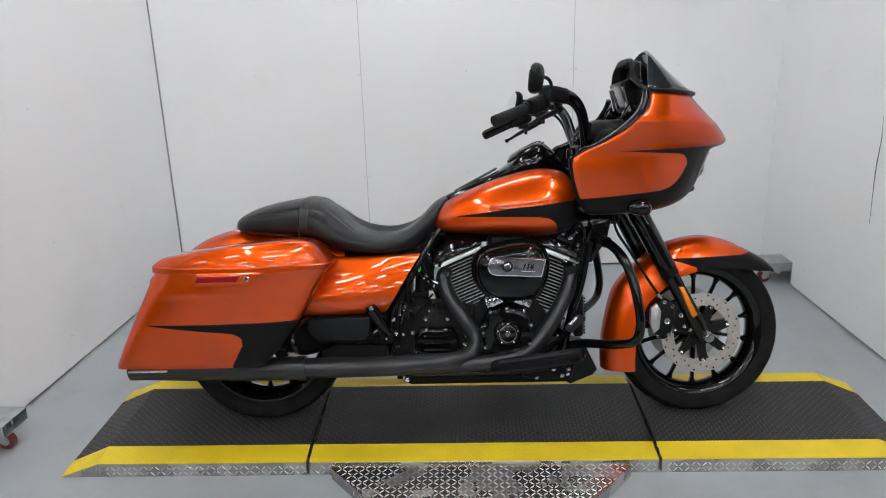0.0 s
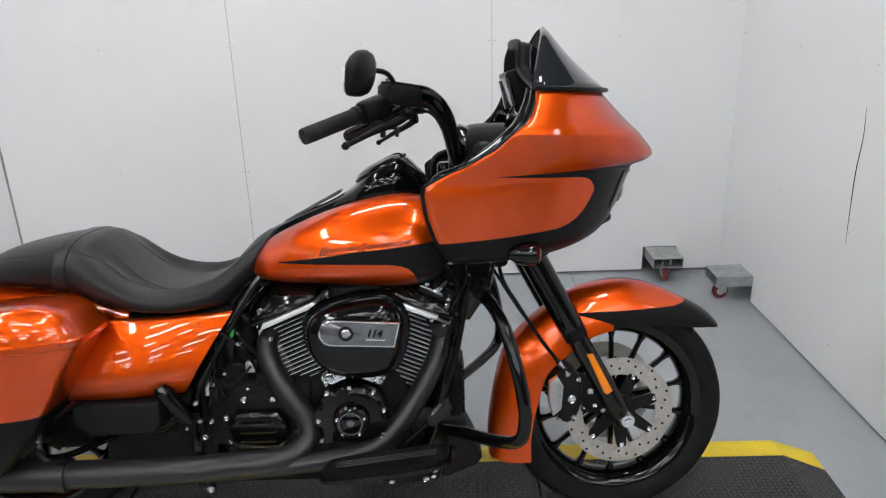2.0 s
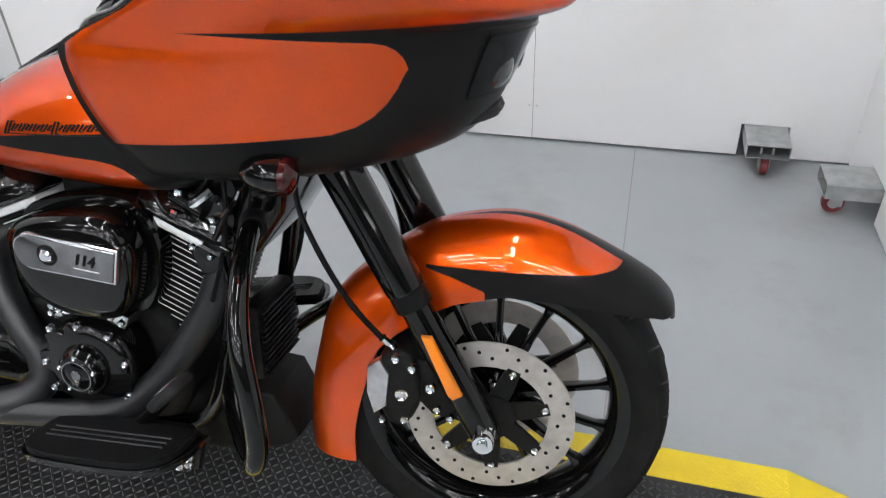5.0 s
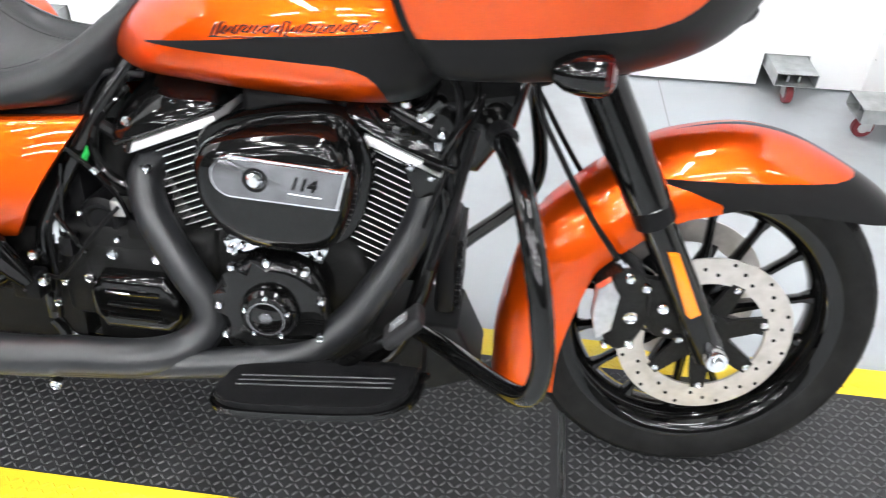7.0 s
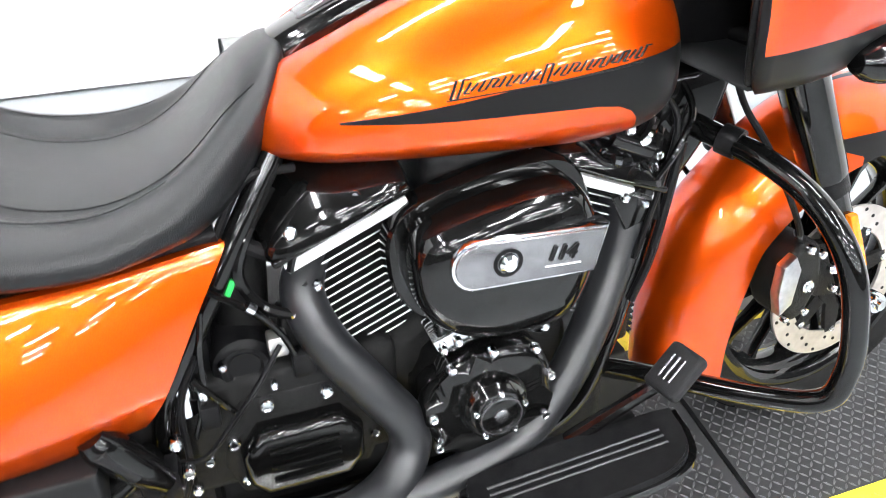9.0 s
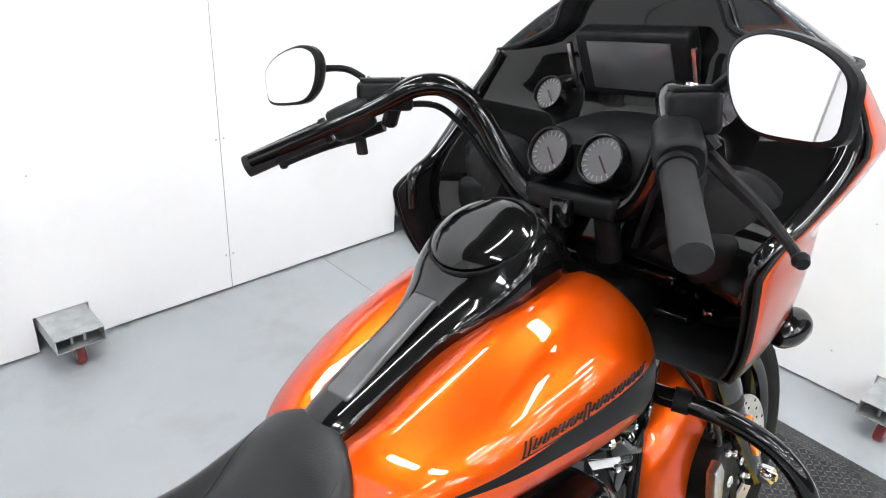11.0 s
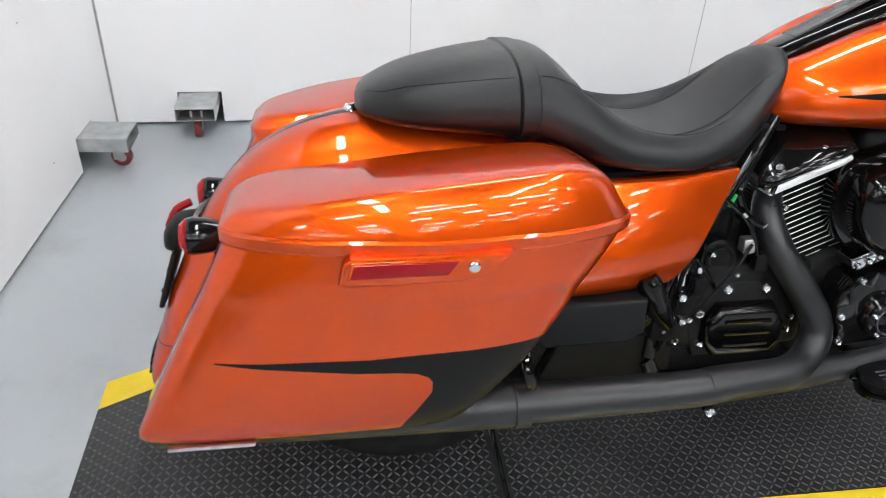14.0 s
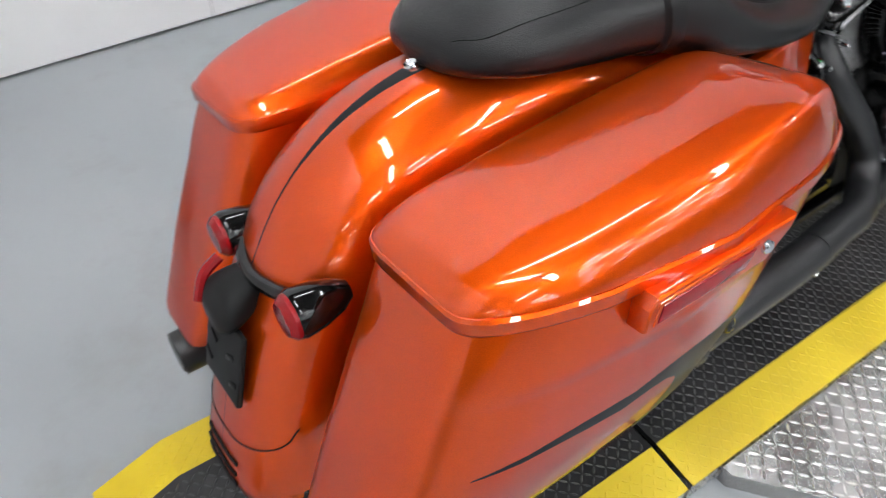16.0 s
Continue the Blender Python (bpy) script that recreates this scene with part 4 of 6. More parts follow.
# ---- fairing ----
FAIR = [(0.776, 0.395, 0.24, 0.60, 2.0), (0.780, 0.355, 0.275, 0.655, 2.0), (0.792, 0.334, 0.292, 0.700, 2.0), (0.815, 0.318, 0.306, 0.742, 2.0), (0.85, 0.300, 0.324, 0.772, 2.0), (0.90, 0.284, 0.338, 0.795, 2.0), (0.95, 0.276, 0.345, 0.815, 2.0), (0.972, 0.280, 0.345, 0.826, 2.0), (0.990, 0.312, 0.346, 0.835, 2.0),
        (1.003, 0.345, 0.349, 0.874, 1.95), (1.016, 0.380, 0.354, 0.886, 1.95), (1.040, 0.440, 0.366, 0.870, 2.0), (1.058, 0.470, 0.374, 0.852, 2.05), (1.064, 0.478, 0.376, 0.847, 2.05), (1.070, 0.485, 0.374, 0.842, 2.05), (1.094, 0.506, 0.366, 0.815, 2.1), (1.125, 0.522, 0.352, 0.785, 2.1), (1.150, 0.533, 0.338, 0.762, 2.1), (1.168, 0.539, 0.325, 0.745, 2.1), (1.178, 0.543, 0.312, 0.730, 2.1), (1.182, 0.552, 0.290, 0.708, 2.1)]


def fairing_ring(z, xr, w, xn, p, n=28, grow=0.0):
    ring = []
    for k in range(-n, n + 1):
        a = math.pi / 2 * (1 - abs(k) / n)
        c, s = math.cos(a), math.sin(a)
        rise = 0.022 * math.exp(-((z - 1.066) / 0.035) ** 2) * (1 - s ** 1.5)
        ring.append((xr + (xn + grow - xr) * s ** (2 / p) if s > 1e-9 else xr, math.copysign((w + grow) * c ** (2 / p) if c > 1e-9 else 0.0, k), z + rise))
    return ring


fairing_rows = smooth_path(FAIR, 3)
fb = loft([fairing_ring(*r) for r in fairing_rows], closed=False)
fairing = part("fairing", fb, FAIRING_PAINT, BIKE, "orange and charcoal shark-nose fairing", sharp=17)
sol = fairing.modifiers.new("thickness", "SOLIDIFY")
sol.thickness, sol.offset = 0.006, 0.0
liner = part("liner", loft([fairing_ring(*r, grow=-0.011) for r in fairing_rows[:-2]], closed=False), BLACK, fairing, "black inside of the fairing")
liner.modifiers.new("thickness", "SOLIDIFY").thickness = 0.003
# dark headlamp glass filling the concave front, between nose and chin
glass = []
for r in fairing_rows:
    if 0.868 < r[0] < 0.982:
        full = fairing_ring(*r, grow=0.0065 if 0.875 < r[0] < 0.975 else 0.002)
        glass.append(full[28 - 7:28 + 8])
lamp = part("headlamp", loft(glass, closed=False), HEADGLASS, fairing, "dark glossy headlamp glass")
for s in (-1, 1):
    eye = lathe([(0, 0.0), (0.020, 0.002), (0.034, 0.010), (0.040, 0.022), (0.040, 0.03)], (0, 0, 0), "z", 28)
    eye.transform(Matrix.Translation((0.800, s * 0.075, 0.925)) @ Matrix.Rotation(s * radians(28), 4, "Z") @ Matrix.Rotation(radians(90), 4, "Y") @ Matrix.Rotation(radians(180), 4, "X"))
    part("lens", eye, LENS, lamp)
# lower lip of the fairing front
part("chin_vent", tube([(0.60, -0.185, 0.836), (0.70, -0.12, 0.836), (0.765, -0.04, 0.842), (0.772, 0, 0.843), (0.765, 0.04, 0.842), (0.70, 0.12, 0.836), (0.60, 0.185, 0.836)], 0.012, 8, 5), DENIM, fairing)
# fairing underside
under = loft([[(0.335, -0.285, 0.79), (0.335, 0.285, 0.79)], [(0.42, -0.26, 0.782), (0.42, 0.26, 0.782)], [(0.55, -0.20, 0.785), (0.55, 0.20, 0.785)], [(0.66, -0.09, 0.79), (0.66, 0.09, 0.79)]], closed=False)
us = part("underside", under, DENIM, fairing)
us.modifiers.new("thickness", "SOLIDIFY").thickness = 0.004

# windscreen
rows = []
for k in range(11):
    t = k / 10
    zc, xn = 1.178 + 0.168 * t, 0.757 - 0.154 * t - 0.012 * math.sin(math.pi * t)
    xe, ye, ze = 0.537 + 0.052 * t ** 1.3, 0.040 + 0.282 * (1 - t) ** 0.72, 1.187 + 0.150 * t
    row = []
    for j in range(-14, 15):
        u = abs(j) / 14
        a = math.pi / 2 * (1 - u)
        x = xe + (xn - xe) * math.sin(a) ** 0.9
        y = math.copysign(ye * math.cos(a) ** 0.95 if u > 0 else 0, j)
        z = zc + (ze - zc) * u ** 2.2
        row.append((x, y, z))
    rows.append(row)
screen = part("windscreen", loft(rows, closed=False), SMOKE, BIKE, "short dark smoked windscreen")
screen.modifiers.new("thickness", "SOLIDIFY").thickness = 0.004
part("screen_trim", tube(rows[0][::2], 0.0055, 8, 2), BLACK, screen, "black rubber trim under the screen")
for y, x, z in ((-0.262, 0.600, 1.203), (0.262, 0.600, 1.203), (-0.150, 0.706, 1.191), (0.150, 0.706, 1.191)):
    part("screen_bolt", bolt((x, y, z), (0.6, math.copysign(0.5, y), 0.6), 0.008, 0.006), BLACK, screen)

# inner fairing and dash
inner = bmesh.new()
prof = [(0.905, 0.335, 0.300), (0.94, 0.345, 0.322), (0.985, 0.360, 0.330), (1.02, 0.405, 0.344), (1.06, 0.466, 0.356), (1.10, 0.502, 0.350), (1.14, 0.522, 0.335), (1.17, 0.534, 0.318), (1.188, 0.540, 0.306), (1.206, 0.548, 0.225), (1.23, 0.552, 0.165), (1.27, 0.556, 0.142), (1.295, 0.562, 0.112)]
rings = []
for z, x, w in smooth_path(prof, 3):
    ring = []
    for j in range(-16, 17):
        u = j / 16
        ring.append((x + 0.075 * (1 - u * u) * min(1, max(0, (1.2 - z) / 0.2)), w * u, z))
    rings.append(ring)
loft(rings, closed=False, bm=inner)
dash = part("inner_fairing", inner, GLOSS, BIKE, "black inner fairing with gauges")
dash.modifiers.new("thickness", "SOLIDIFY").thickness = 0.006
# rolled black rim between the inner and the painted shells
for s in (-1, 1):
    part("rim_trim", tube([(0.300, s * 0.326, 0.93), (0.312, s * 0.330, 0.985), (0.368, s * 0.338, 1.008), (0.432, s * 0.349, 1.046), (0.476, s * 0.354, 1.082), (0.500, s * 0.348, 1.106), (0.515, s * 0.336, 1.130), (0.526, s * 0.321, 1.156), (0.532, s * 0.306, 1.184)], [0.010, 0.012, 0.013, 0.0145, 0.0145, 0.0145, 0.014, 0.013, 0.011], 12, 5), GLOSS, fairing, "rolled gloss black rim")


def facing(bm, at, tilt=62, yaw=0):
    """Turns a lathe built up z so that it faces the rider."""
    bm.transform(Matrix.Translation(at) @ Matrix.Rotation(radians(yaw), 4, "Z") @ Matrix.Rotation(radians(-tilt), 4, "Y"))
    return bm


def gauge(y, z, x, r):
    g = part("gauge", facing(lathe([(r * 0.82, -0.03), (r, -0.03), (r, 0.004), (r * 0.94, 0.010), (r * 0.90, 0.010), (r * 0.87, 0.003)], (0, 0, 0), "z", 36, closed_profile=True), (x, y, z)), GLOSS, dash, "black-ringed gauge with a grey dial")
    part("dial", facing(lathe([(0, 0.003), (r * 0.85, 0.003), (r * 0.85, -0.004)], (0, 0, 0), "z", 32), (x, y, z)), DIAL, g)
    marks = bmesh.new()
    for k in range(16):
        a = radians(-40 + 260 * k / 15)
        c, s = math.cos(a), math.sin(a)
        q = box(-0.0008, 0.0008, r * 0.62, r * 0.78, 0.003, 0.0042)
        q.transform(Matrix.Rotation(a - math.pi / 2, 4, "Z"))
        me_ = bpy.data.meshes.new("tick")
        q.to_mesh(me_)
        q.free()
        marks.from_mesh(me_)
        bpy.data.meshes.remove(me_)
    part("scale_marks", facing(marks, (x, y, z)), SCALE_MARK, g)
    needle = box(-0.0012, 0.0012, -r * 0.15, r * 0.6, 0.0045, 0.006)
    needle.transform(Matrix.Rotation(radians(130), 4, "Z"))
    part("needle", facing(needle, (x, y, z)), DARK_RED, g)


gauge(0.050, 1.060, 0.370, 0.041)
gauge(-0.050, 1.060, 0.370, 0.041)
part("gauge_pod", hull([(0.378, 0.080, 1.012, 1.044, 1.076, 2.4), (0.406, 0.102, 0.995, 1.044, 1.098, 3.0), (0.48, 0.120, 0.97, 1.030, 1.100, 3.2), (0.54, 0.124, 0.96, 1.02, 1.10, 3.2)], 28, 3), BLACK, dash, "black gauge pod")
gauge(0.165, 1.122, 0.505, 0.032)
gauge(-0.165, 1.122, 0.505, 0.032)
rad = box(-0.012, 0.03, -0.105, 0.105, -0.055, 0.055, 0.008, 3)
rad.transform(Matrix.Translation((0.520, 0, 1.180)) @ Matrix.Rotation(radians(-18), 4, "Y"))
radio = part("radio", rad, BLACK, dash, "black radio unit with dark screen")
scr = box(-0.0145, -0.011, -0.078, 0.078, -0.040, 0.042, 0.001)
scr.transform(Matrix.Translation((0.520, 0, 1.180)) @ Matrix.Rotation(radians(-18), 4, "Y"))
part("radio_screen", scr, DIAL, radio)
for y in (-0.116, 0.116):
    part("vent_strip", tube([(0.516, y, 1.135), (0.507, y, 1.175), (0.498, y, 1.212)], 0.006, 6, 3), CHROME, dash)
for s in (-1, 1):
    pod = lathe([(0, 0.022), (0.055, 0.022), (0.078, 0.016), (0.086, 0.0), (0.080, -0.06)], (0, 0, 0), "z", 36)
    pd = part("speaker", facing(pod, (0.405, s * 0.235, 0.985), 70, -s * 14), BLACK, dash, "black round speaker")
    part("speaker_grille", facing(lathe([(0, 0.026), (0.03, 0.028), (0.052, 0.023)], (0, 0, 0), "z", 28), (0.405, s * 0.235, 0.985), 70, -s * 14), WRINKLE, pd)
    box_ = box(0.36, 0.44, s * 0.235 - 0.04, s * 0.235 + 0.04, 0.90, 0.985, 0.02, 3)
    part("glove_box", box_, BLACK, dash)
# hood: a thin shell from the dash's upper edge forward under the screen
edge = smooth_path([(0.540, -0.308, 1.190), (0.531, -0.250, 1.203), (0.523, -0.195, 1.222), (0.518, -0.160, 1.240), (0.519, -0.146, 1.272), (0.526, -0.118, 1.300), (0.520, -0.060, 1.306), (0.517, 0.0, 1.307), (0.520, 0.060, 1.306), (0.526, 0.118, 1.300), (0.519, 0.146, 1.272), (0.518, 0.160, 1.240), (0.523, 0.195, 1.222), (0.531, 0.250, 1.203), (0.540, 0.308, 1.190)], 3)
hood_rows = []
for f in (0.0, 0.3, 0.65, 1.0):
    hood_rows.append([(x + 0.085 * f, y * (1 - 0.22 * f), 1.186 + (z - 1.186) * (1 - 0.35 * f * f)) for x, y, z in edge])
hood = part("dash_hood", loft(hood_rows, closed=False), BLACK, dash, "black hood above the gauges")
hood.modifiers.new("thickness", "SOLIDIFY").thickness = 0.007
part("hood_rim", tube([tuple(p) for p in edge], 0.006, 8, 1), BLACK, hood)

# ---- fork, bars and controls ----
for s in (-1, 1):
    y = s * 0.120
    part("fork_slider", tube([(0.797, y, 0.290), (0.765, y, 0.352), (0.690, y, 0.490), (0.640, y, 0.585)], [0.027, 0.030, 0.028, 0.028], 20, 4), GLOSS, BIKE, "gloss black fork slider")
    part("fork_cover", tube([(0.652, y, 0.560), (0.645, y, 0.573), (0.560, y, 0.733), (0.490, y, 0.865)], [0.031, 0.035, 0.036, 0.036], 20, 4), GLOSS, BIKE, "gloss black fork cover")
    part("fork_seal", tube([(0.668, y, 0.530), (0.650, y, 0.565)], 0.0325, 20, smooth=False), BLACK, BIKE)
    ax = lathe([(0, s * 0.175), (0.009, s * 0.175), (0.010, s * 0.168), (0.017, s * 0.168), (0.019, s * 0.164), (0.019, s * 0.12), (0.012, s * 0.05)], (FX, 0, AZ), "y", 20)
    part("axle_nut", ax, CHROME, BIKE, "chrome axle end")
    am = prism([(0.686, 0.492), (0.704, 0.492), (0.757, 0.388), (0.742, 0.378), (0.733, 0.385)], -0.158, -0.144, 0.004)
    part("side_reflector", am if s < 0 else mirror_y(am), AMBER, BIKE, "amber fork reflector")
    # caliper
    cb = prism([(0.600, 0.40), (0.612, 0.43), (0.640, 0.447), (0.668, 0.435), (0.682, 0.39), (0.676, 0.335), (0.655, 0.300), (0.628, 0.298), (0.606, 0.335)], -0.135, -0.055, 0.012, 3, 2)
    cal = part("brake_caliper", cb if s < 0 else mirror_y(cb), WRINKLE, BIKE, "black four-piston brake caliper")
    pad = prism([(0.590, 0.413), (0.612, 0.430), (0.628, 0.402), (0.622, 0.338), (0.600, 0.320), (0.588, 0.362)], -0.1405, -0.12, 0.003)
    part("caliper_plate", pad if s < 0 else mirror_y(pad), ALLOY, cal, "bare alloy caliper plate")
    for bx, bz, br in ((0.650, 0.365, 0.012), (0.668, 0.42, 0.008), (0.655, 0.315, 0.008), (0.700, 0.385, 0.009), (0.712, 0.345, 0.007), (0.735, 0.33, 0.007), (0.64, 0.435, 0.008), (0.615, 0.31, 0.006)):
        part("bolt", bolt((bx, s * 0.137, bz), (0, s, 0), br, 0.006), CHROME, cal)
    br = prism([(0.66, 0.43), (0.70, 0.425), (0.765, 0.35), (0.76, 0.31), (0.70, 0.32), (0.67, 0.35)], -0.120, -0.100, 0.004)
    part("caliper_bracket", br if s < 0 else mirror_y(br), WRINKLE, cal)
    part("brake_hose", tube([(0.630, s * 0.118, 0.445), (0.610, s * 0.135, 0.475), (0.560, s * 0.148, 0.545), (0.505, s * 0.140, 0.635), (0.470, s * 0.115, 0.700), (0.462, s * 0.08, 0.78)], 0.005, 8, 5), BLACK, BIKE)
    part("hose_fitting", tube([(0.640, s * 0.115, 0.435), (0.615, s * 0.130, 0.468)], 0.008, 8, smooth=False), CHROME, BIKE)

trees = box(0.46, 0.60, -0.155, 0.155, 0.765, 0.800, 0.012, 3)
box(0.42, 0.52, -0.150, 0.150, 0.855, 0.885, 0.012, 3, trees)
part("fork_clamp", trees, GLOSS, BIKE, "gloss black fork clamps")
part("steering_neck", tube([(0.50, 0, 0.74), (0.43, 0, 0.90)], 0.04, 16, smooth=False), BLACK, BIKE)
neck = box(0.36, 0.50, -0.09, 0.09, 0.72, 0.86, 0.02, 3)
part("neck_cover", neck, BLACK, BIKE)

bar_r = [(0.372, -0.02, 0.985), (0.372, -0.085, 0.988), (0.362, -0.135, 1.035), (0.340, -0.180, 1.126), (0.303, -0.203, 1.174), (0.257, -0.234, 1.184), (0.205, -0.272, 1.162), (0.122, -0.330, 1.130), (0.032, -0.402, 1.097)]
bars = bmesh.new()
tube(bar_r, [0.019, 0.019, 0.019, 0.019, 0.019, 0.018, 0.0155, 0.0135, 0.0135], 14, 6, bars)
tube([(x, -y, z - 0.084 * max(0, -y - 0.02)) for x, y, z in bar_r], [0.019, 0.019, 0.019, 0.019, 0.019, 0.018, 0.0155, 0.0135, 0.0135], 14, 6, bars)
bar = part("handlebar", bars, GLOSS, BIKE, "gloss black handlebar")
risers = tube([(0.385, -0.055, 0.90), (0.374, -0.055, 0.985)], 0.020, 14, smooth=False)
tube([(0.385, 0.055, 0.90), (0.374, 0.055, 0.985)], 0.020, 14, smooth=False, bm=risers)
box(0.345, 0.40, -0.085, 0.085, 0.972, 1.008, 0.010, 3, risers)
part("riser", risers, BLACK, BIKE)


def along(a, b, t):
    return tuple(p + (q - p) * t for p, q in zip(a, b))


for s in (-1, 1):
    a, b = (0.140, s * 0.316, 1.137), (0.030, s * 0.403, 1.096)
    d = (Vector(b) - Vector(a)).normalized()
    gp = bmesh.new()
    tube([a, along(a, b, 0.04), along(a, b, 0.5), along(a, b, 0.97), b], [0.0185, 0.0185, 0.0185, 0.0185, 0.0165], 18, 3, gp)
    grip = part("grip", gp, GRIP, bar, "black rubber grip")
    part("grip_flange", tube([along(a, b, -0.02), along(a, b, 0.05)], 0.0215, 18, smooth=False), BLACK, grip)
    sw = hull([(-0.036, 0.020, -0.020, 0, 0.020, 2.6), (-0.032, 0.026, -0.027, 0, 0.026, 2.8), (0.0, 0.027, -0.030, 0, 0.027, 2.8), (0.030, 0.026, -0.027, 0, 0.026, 2.8), (0.036, 0.020, -0.020, 0, 0.020, 2.6)], 20, 2)
    sw.transform(Matrix.Translation((0.176, s * 0.294, 1.150)) @ (-d).to_track_quat("X", "Z").to_matrix().to_4x4())
    house = part("switch_housing", sw, BLACK, bar, "black switch housing")
    res = box(-0.046, 0.046, -0.030, 0.028, -0.026, 0.020, 0.008, 3)
    res.transform(Matrix.Translation((0.234, s * 0.272, 1.180)) @ Matrix.Rotation(-s * radians(36), 4, "Z") @ Matrix.Rotation(radians(8), 4, "Y"))
    part("master_cylinder", res, BLACK, bar, "black brake reservoir" if s < 0 else "black clutch reservoir")
    lid_ = box(-0.040, 0.040, -0.024, 0.023, 0.020, 0.026, 0.002, 2)
    lid_.transform(Matrix.Translation((0.234, s * 0.272, 1.180)) @ Matrix.Rotation(-s * radians(36), 4, "Z") @ Matrix.Rotation(radians(8), 4, "Y"))
    part("reservoir_lid", lid_, WRINKLE, bar)
    for u in (-0.028, 0.028):
        q = bolt((u, 0.0, 0.026), (0, 0, 1), 0.004, 0.003)
        q.transform(Matrix.Translation((0.234, s * 0.272, 1.180)) @ Matrix.Rotation(-s * radians(36), 4, "Z") @ Matrix.Rotation(radians(8), 4, "Y"))
        part("bolt", q, CHROME, bar)
    part("lever_clamp", tube([(0.245, s * 0.262, 1.165), (0.250, s * 0.292, 1.130)], 0.014, 10, smooth=False), BLACK, bar)
    part("lever", tube([(0.240, s * 0.296, 1.126), (0.210, s * 0.340, 1.113), (0.175, s * 0.390, 1.100), (0.142, s * 0.436, 1.084), (0.130, s * 0.450, 1.079), (0.126, s * 0.455, 1.077), (0.121, s * 0.460, 1.075)], [0.010, 0.009, 0.0075, 0.0055, 0.0060, 0.0090, 0.0065], 10, 5), BLACK, bar, "black hand lever")
    part("switch", box(0.165, 0.195, s * 0.309 - 0.012, s * 0.309 + 0.012, 1.108, 1.125, 0.004), WRINKLE, house)
    part("switch", box(0.188, 0.20, s * 0.305 - 0.010, s * 0.305 + 0.010, 1.085, 1.115, 0.003), WRINKLE, house)
    # mirror
    mc = Vector((0.151, s * 0.417, 1.229))
    stem = part("mirror_stem", tube([(0.226, s * 0.290, 1.192), (0.220, s * 0.315, 1.214), (0.206, s * 0.342, 1.229), (0.178, s * 0.388, 1.233)], 0.0058, 10, 5), BLACK, bar)
    outline = [(-0.062, -0.012), (-0.056, -0.044), (-0.012, -0.050), (0.030, -0.046), (0.055, -0.024), (0.066, 0.012), (0.058, 0.036), (0.025, 0.046), (-0.025, 0.036), (-0.058, 0.014)]
    if s > 0:
        outline = [(-u, v) for u, v in outline][::-1]
    rows = []
    base = smooth_path(outline, 4, True)
    for depth, k in ((-0.004, 0.93), (0.0, 1.0), (0.010, 1.0), (0.022, 0.88), (0.030, 0.62), (0.034, 0.25)):
        rows.append([(depth, u * k * 1.08, v * k * 1.02) for u, v in base])
    shell = loft(rows)
    face = loft([[(-0.0055, u * 0.97, v * 0.92) for u, v in base], [(-0.0045, u * 0.97, v * 0.92) for u, v in base]])
    turnm = Matrix.Translation(mc) @ Matrix.Rotation(s * radians(13), 4, "Z") @ Matrix.Rotation(radians(6), 4, "Y")
    for q in (shell, face):
        q.transform(turnm)
    mir = part("mirror", shell, BLACK, bar, "satin black oval mirror housing")
    part("mirror_glass", face, MIRROR, mir, "mirror glass")
    # throttle and clutch lines
    part("cable", tube([(0.246, s * 0.262, 1.160), (0.298, s * 0.222, 1.150), (0.330, s * 0.196, 1.108), (0.352, s * 0.152, 1.030), (0.385, s * 0.10, 0.93)], 0.0055, 8, 5), BLACK, bar)
# the far side of the bars sits a little lower
LOW_SIDE = Matrix.Translation((0, 0.02, 0.985)) @ Matrix.Rotation(radians(-6.0), 4, "X") @ Matrix.Translation((0, -0.02, -0.985))
for ob in bar.children:
    if sum(v.co.y for v in ob.data.vertices) > 0:
        ob.matrix_basis = LOW_SIDE
part("ignition_knob", lathe([(0, 1.0), (0.016, 1.0), (0.020, 0.992), (0.020, 0.96)], (0.335, 0.0, 0.0), "z", 20), GLOSS, BIKE)
part("switch_bar", box(0.352, 0.372, -0.09, 0.09, 0.985, 1.008, 0.004), BLACK, dash)

# ---- front turn signals ----
for s in (-1, 1):
    root = (0.515, s * 0.284, 0.800)
    sg = lathe([(0, -0.036), (0.013, -0.033), (0.023, -0.018), (0.028, 0.0), (0.029, 0.024), (0.028, 0.029)], root, "x", 28)
    sig = part("turn_signal", sg, GLOSS, BIKE, "black bullet turn signal")
    part("lens", lathe([(0.028, 0.024), (0.025, 0.037), (0.015, 0.043), (0, 0.045)], root, "x", 28), DARK_RED, sig)
    part("stalk", tube([(0.505, s * 0.260, 0.805), (0.50, s * 0.16, 0.785), (0.495, s * 0.10, 0.782)], 0.009, 10, 3), BLACK, sig)
    part("stalk_nut", bolt((0.50, s * 0.165, 0.795), (0, s, 0.3), 0.011, 0.012), CHROME, sig)

# ---- engine guard ----
for s in (-1, 1):
    part("engine_guard", tube([(0.380, s * 0.05, 0.690), (0.414, s * 0.14, 0.674), (0.442, s * 0.232, 0.660), (0.466, s * 0.306, 0.624), (0.486, s * 0.352, 0.560), (0.504, s * 0.368, 0.470), (0.508, s * 0.370, 0.405), (0.492, s * 0.360, 0.356), (0.440, s * 0.295, 0.328), (0.360, s * 0.190, 0.305), (0.300, s * 0.10, 0.275)], 0.0165, 14, 6), GLOSS, BIKE, "gloss black tubular engine guard")
    part("guard_clamp", tube([(0.420, s * 0.158, 0.672), (0.432, s * 0.182, 0.668)], 0.021, 14, smooth=False), BLACK, BIKE)

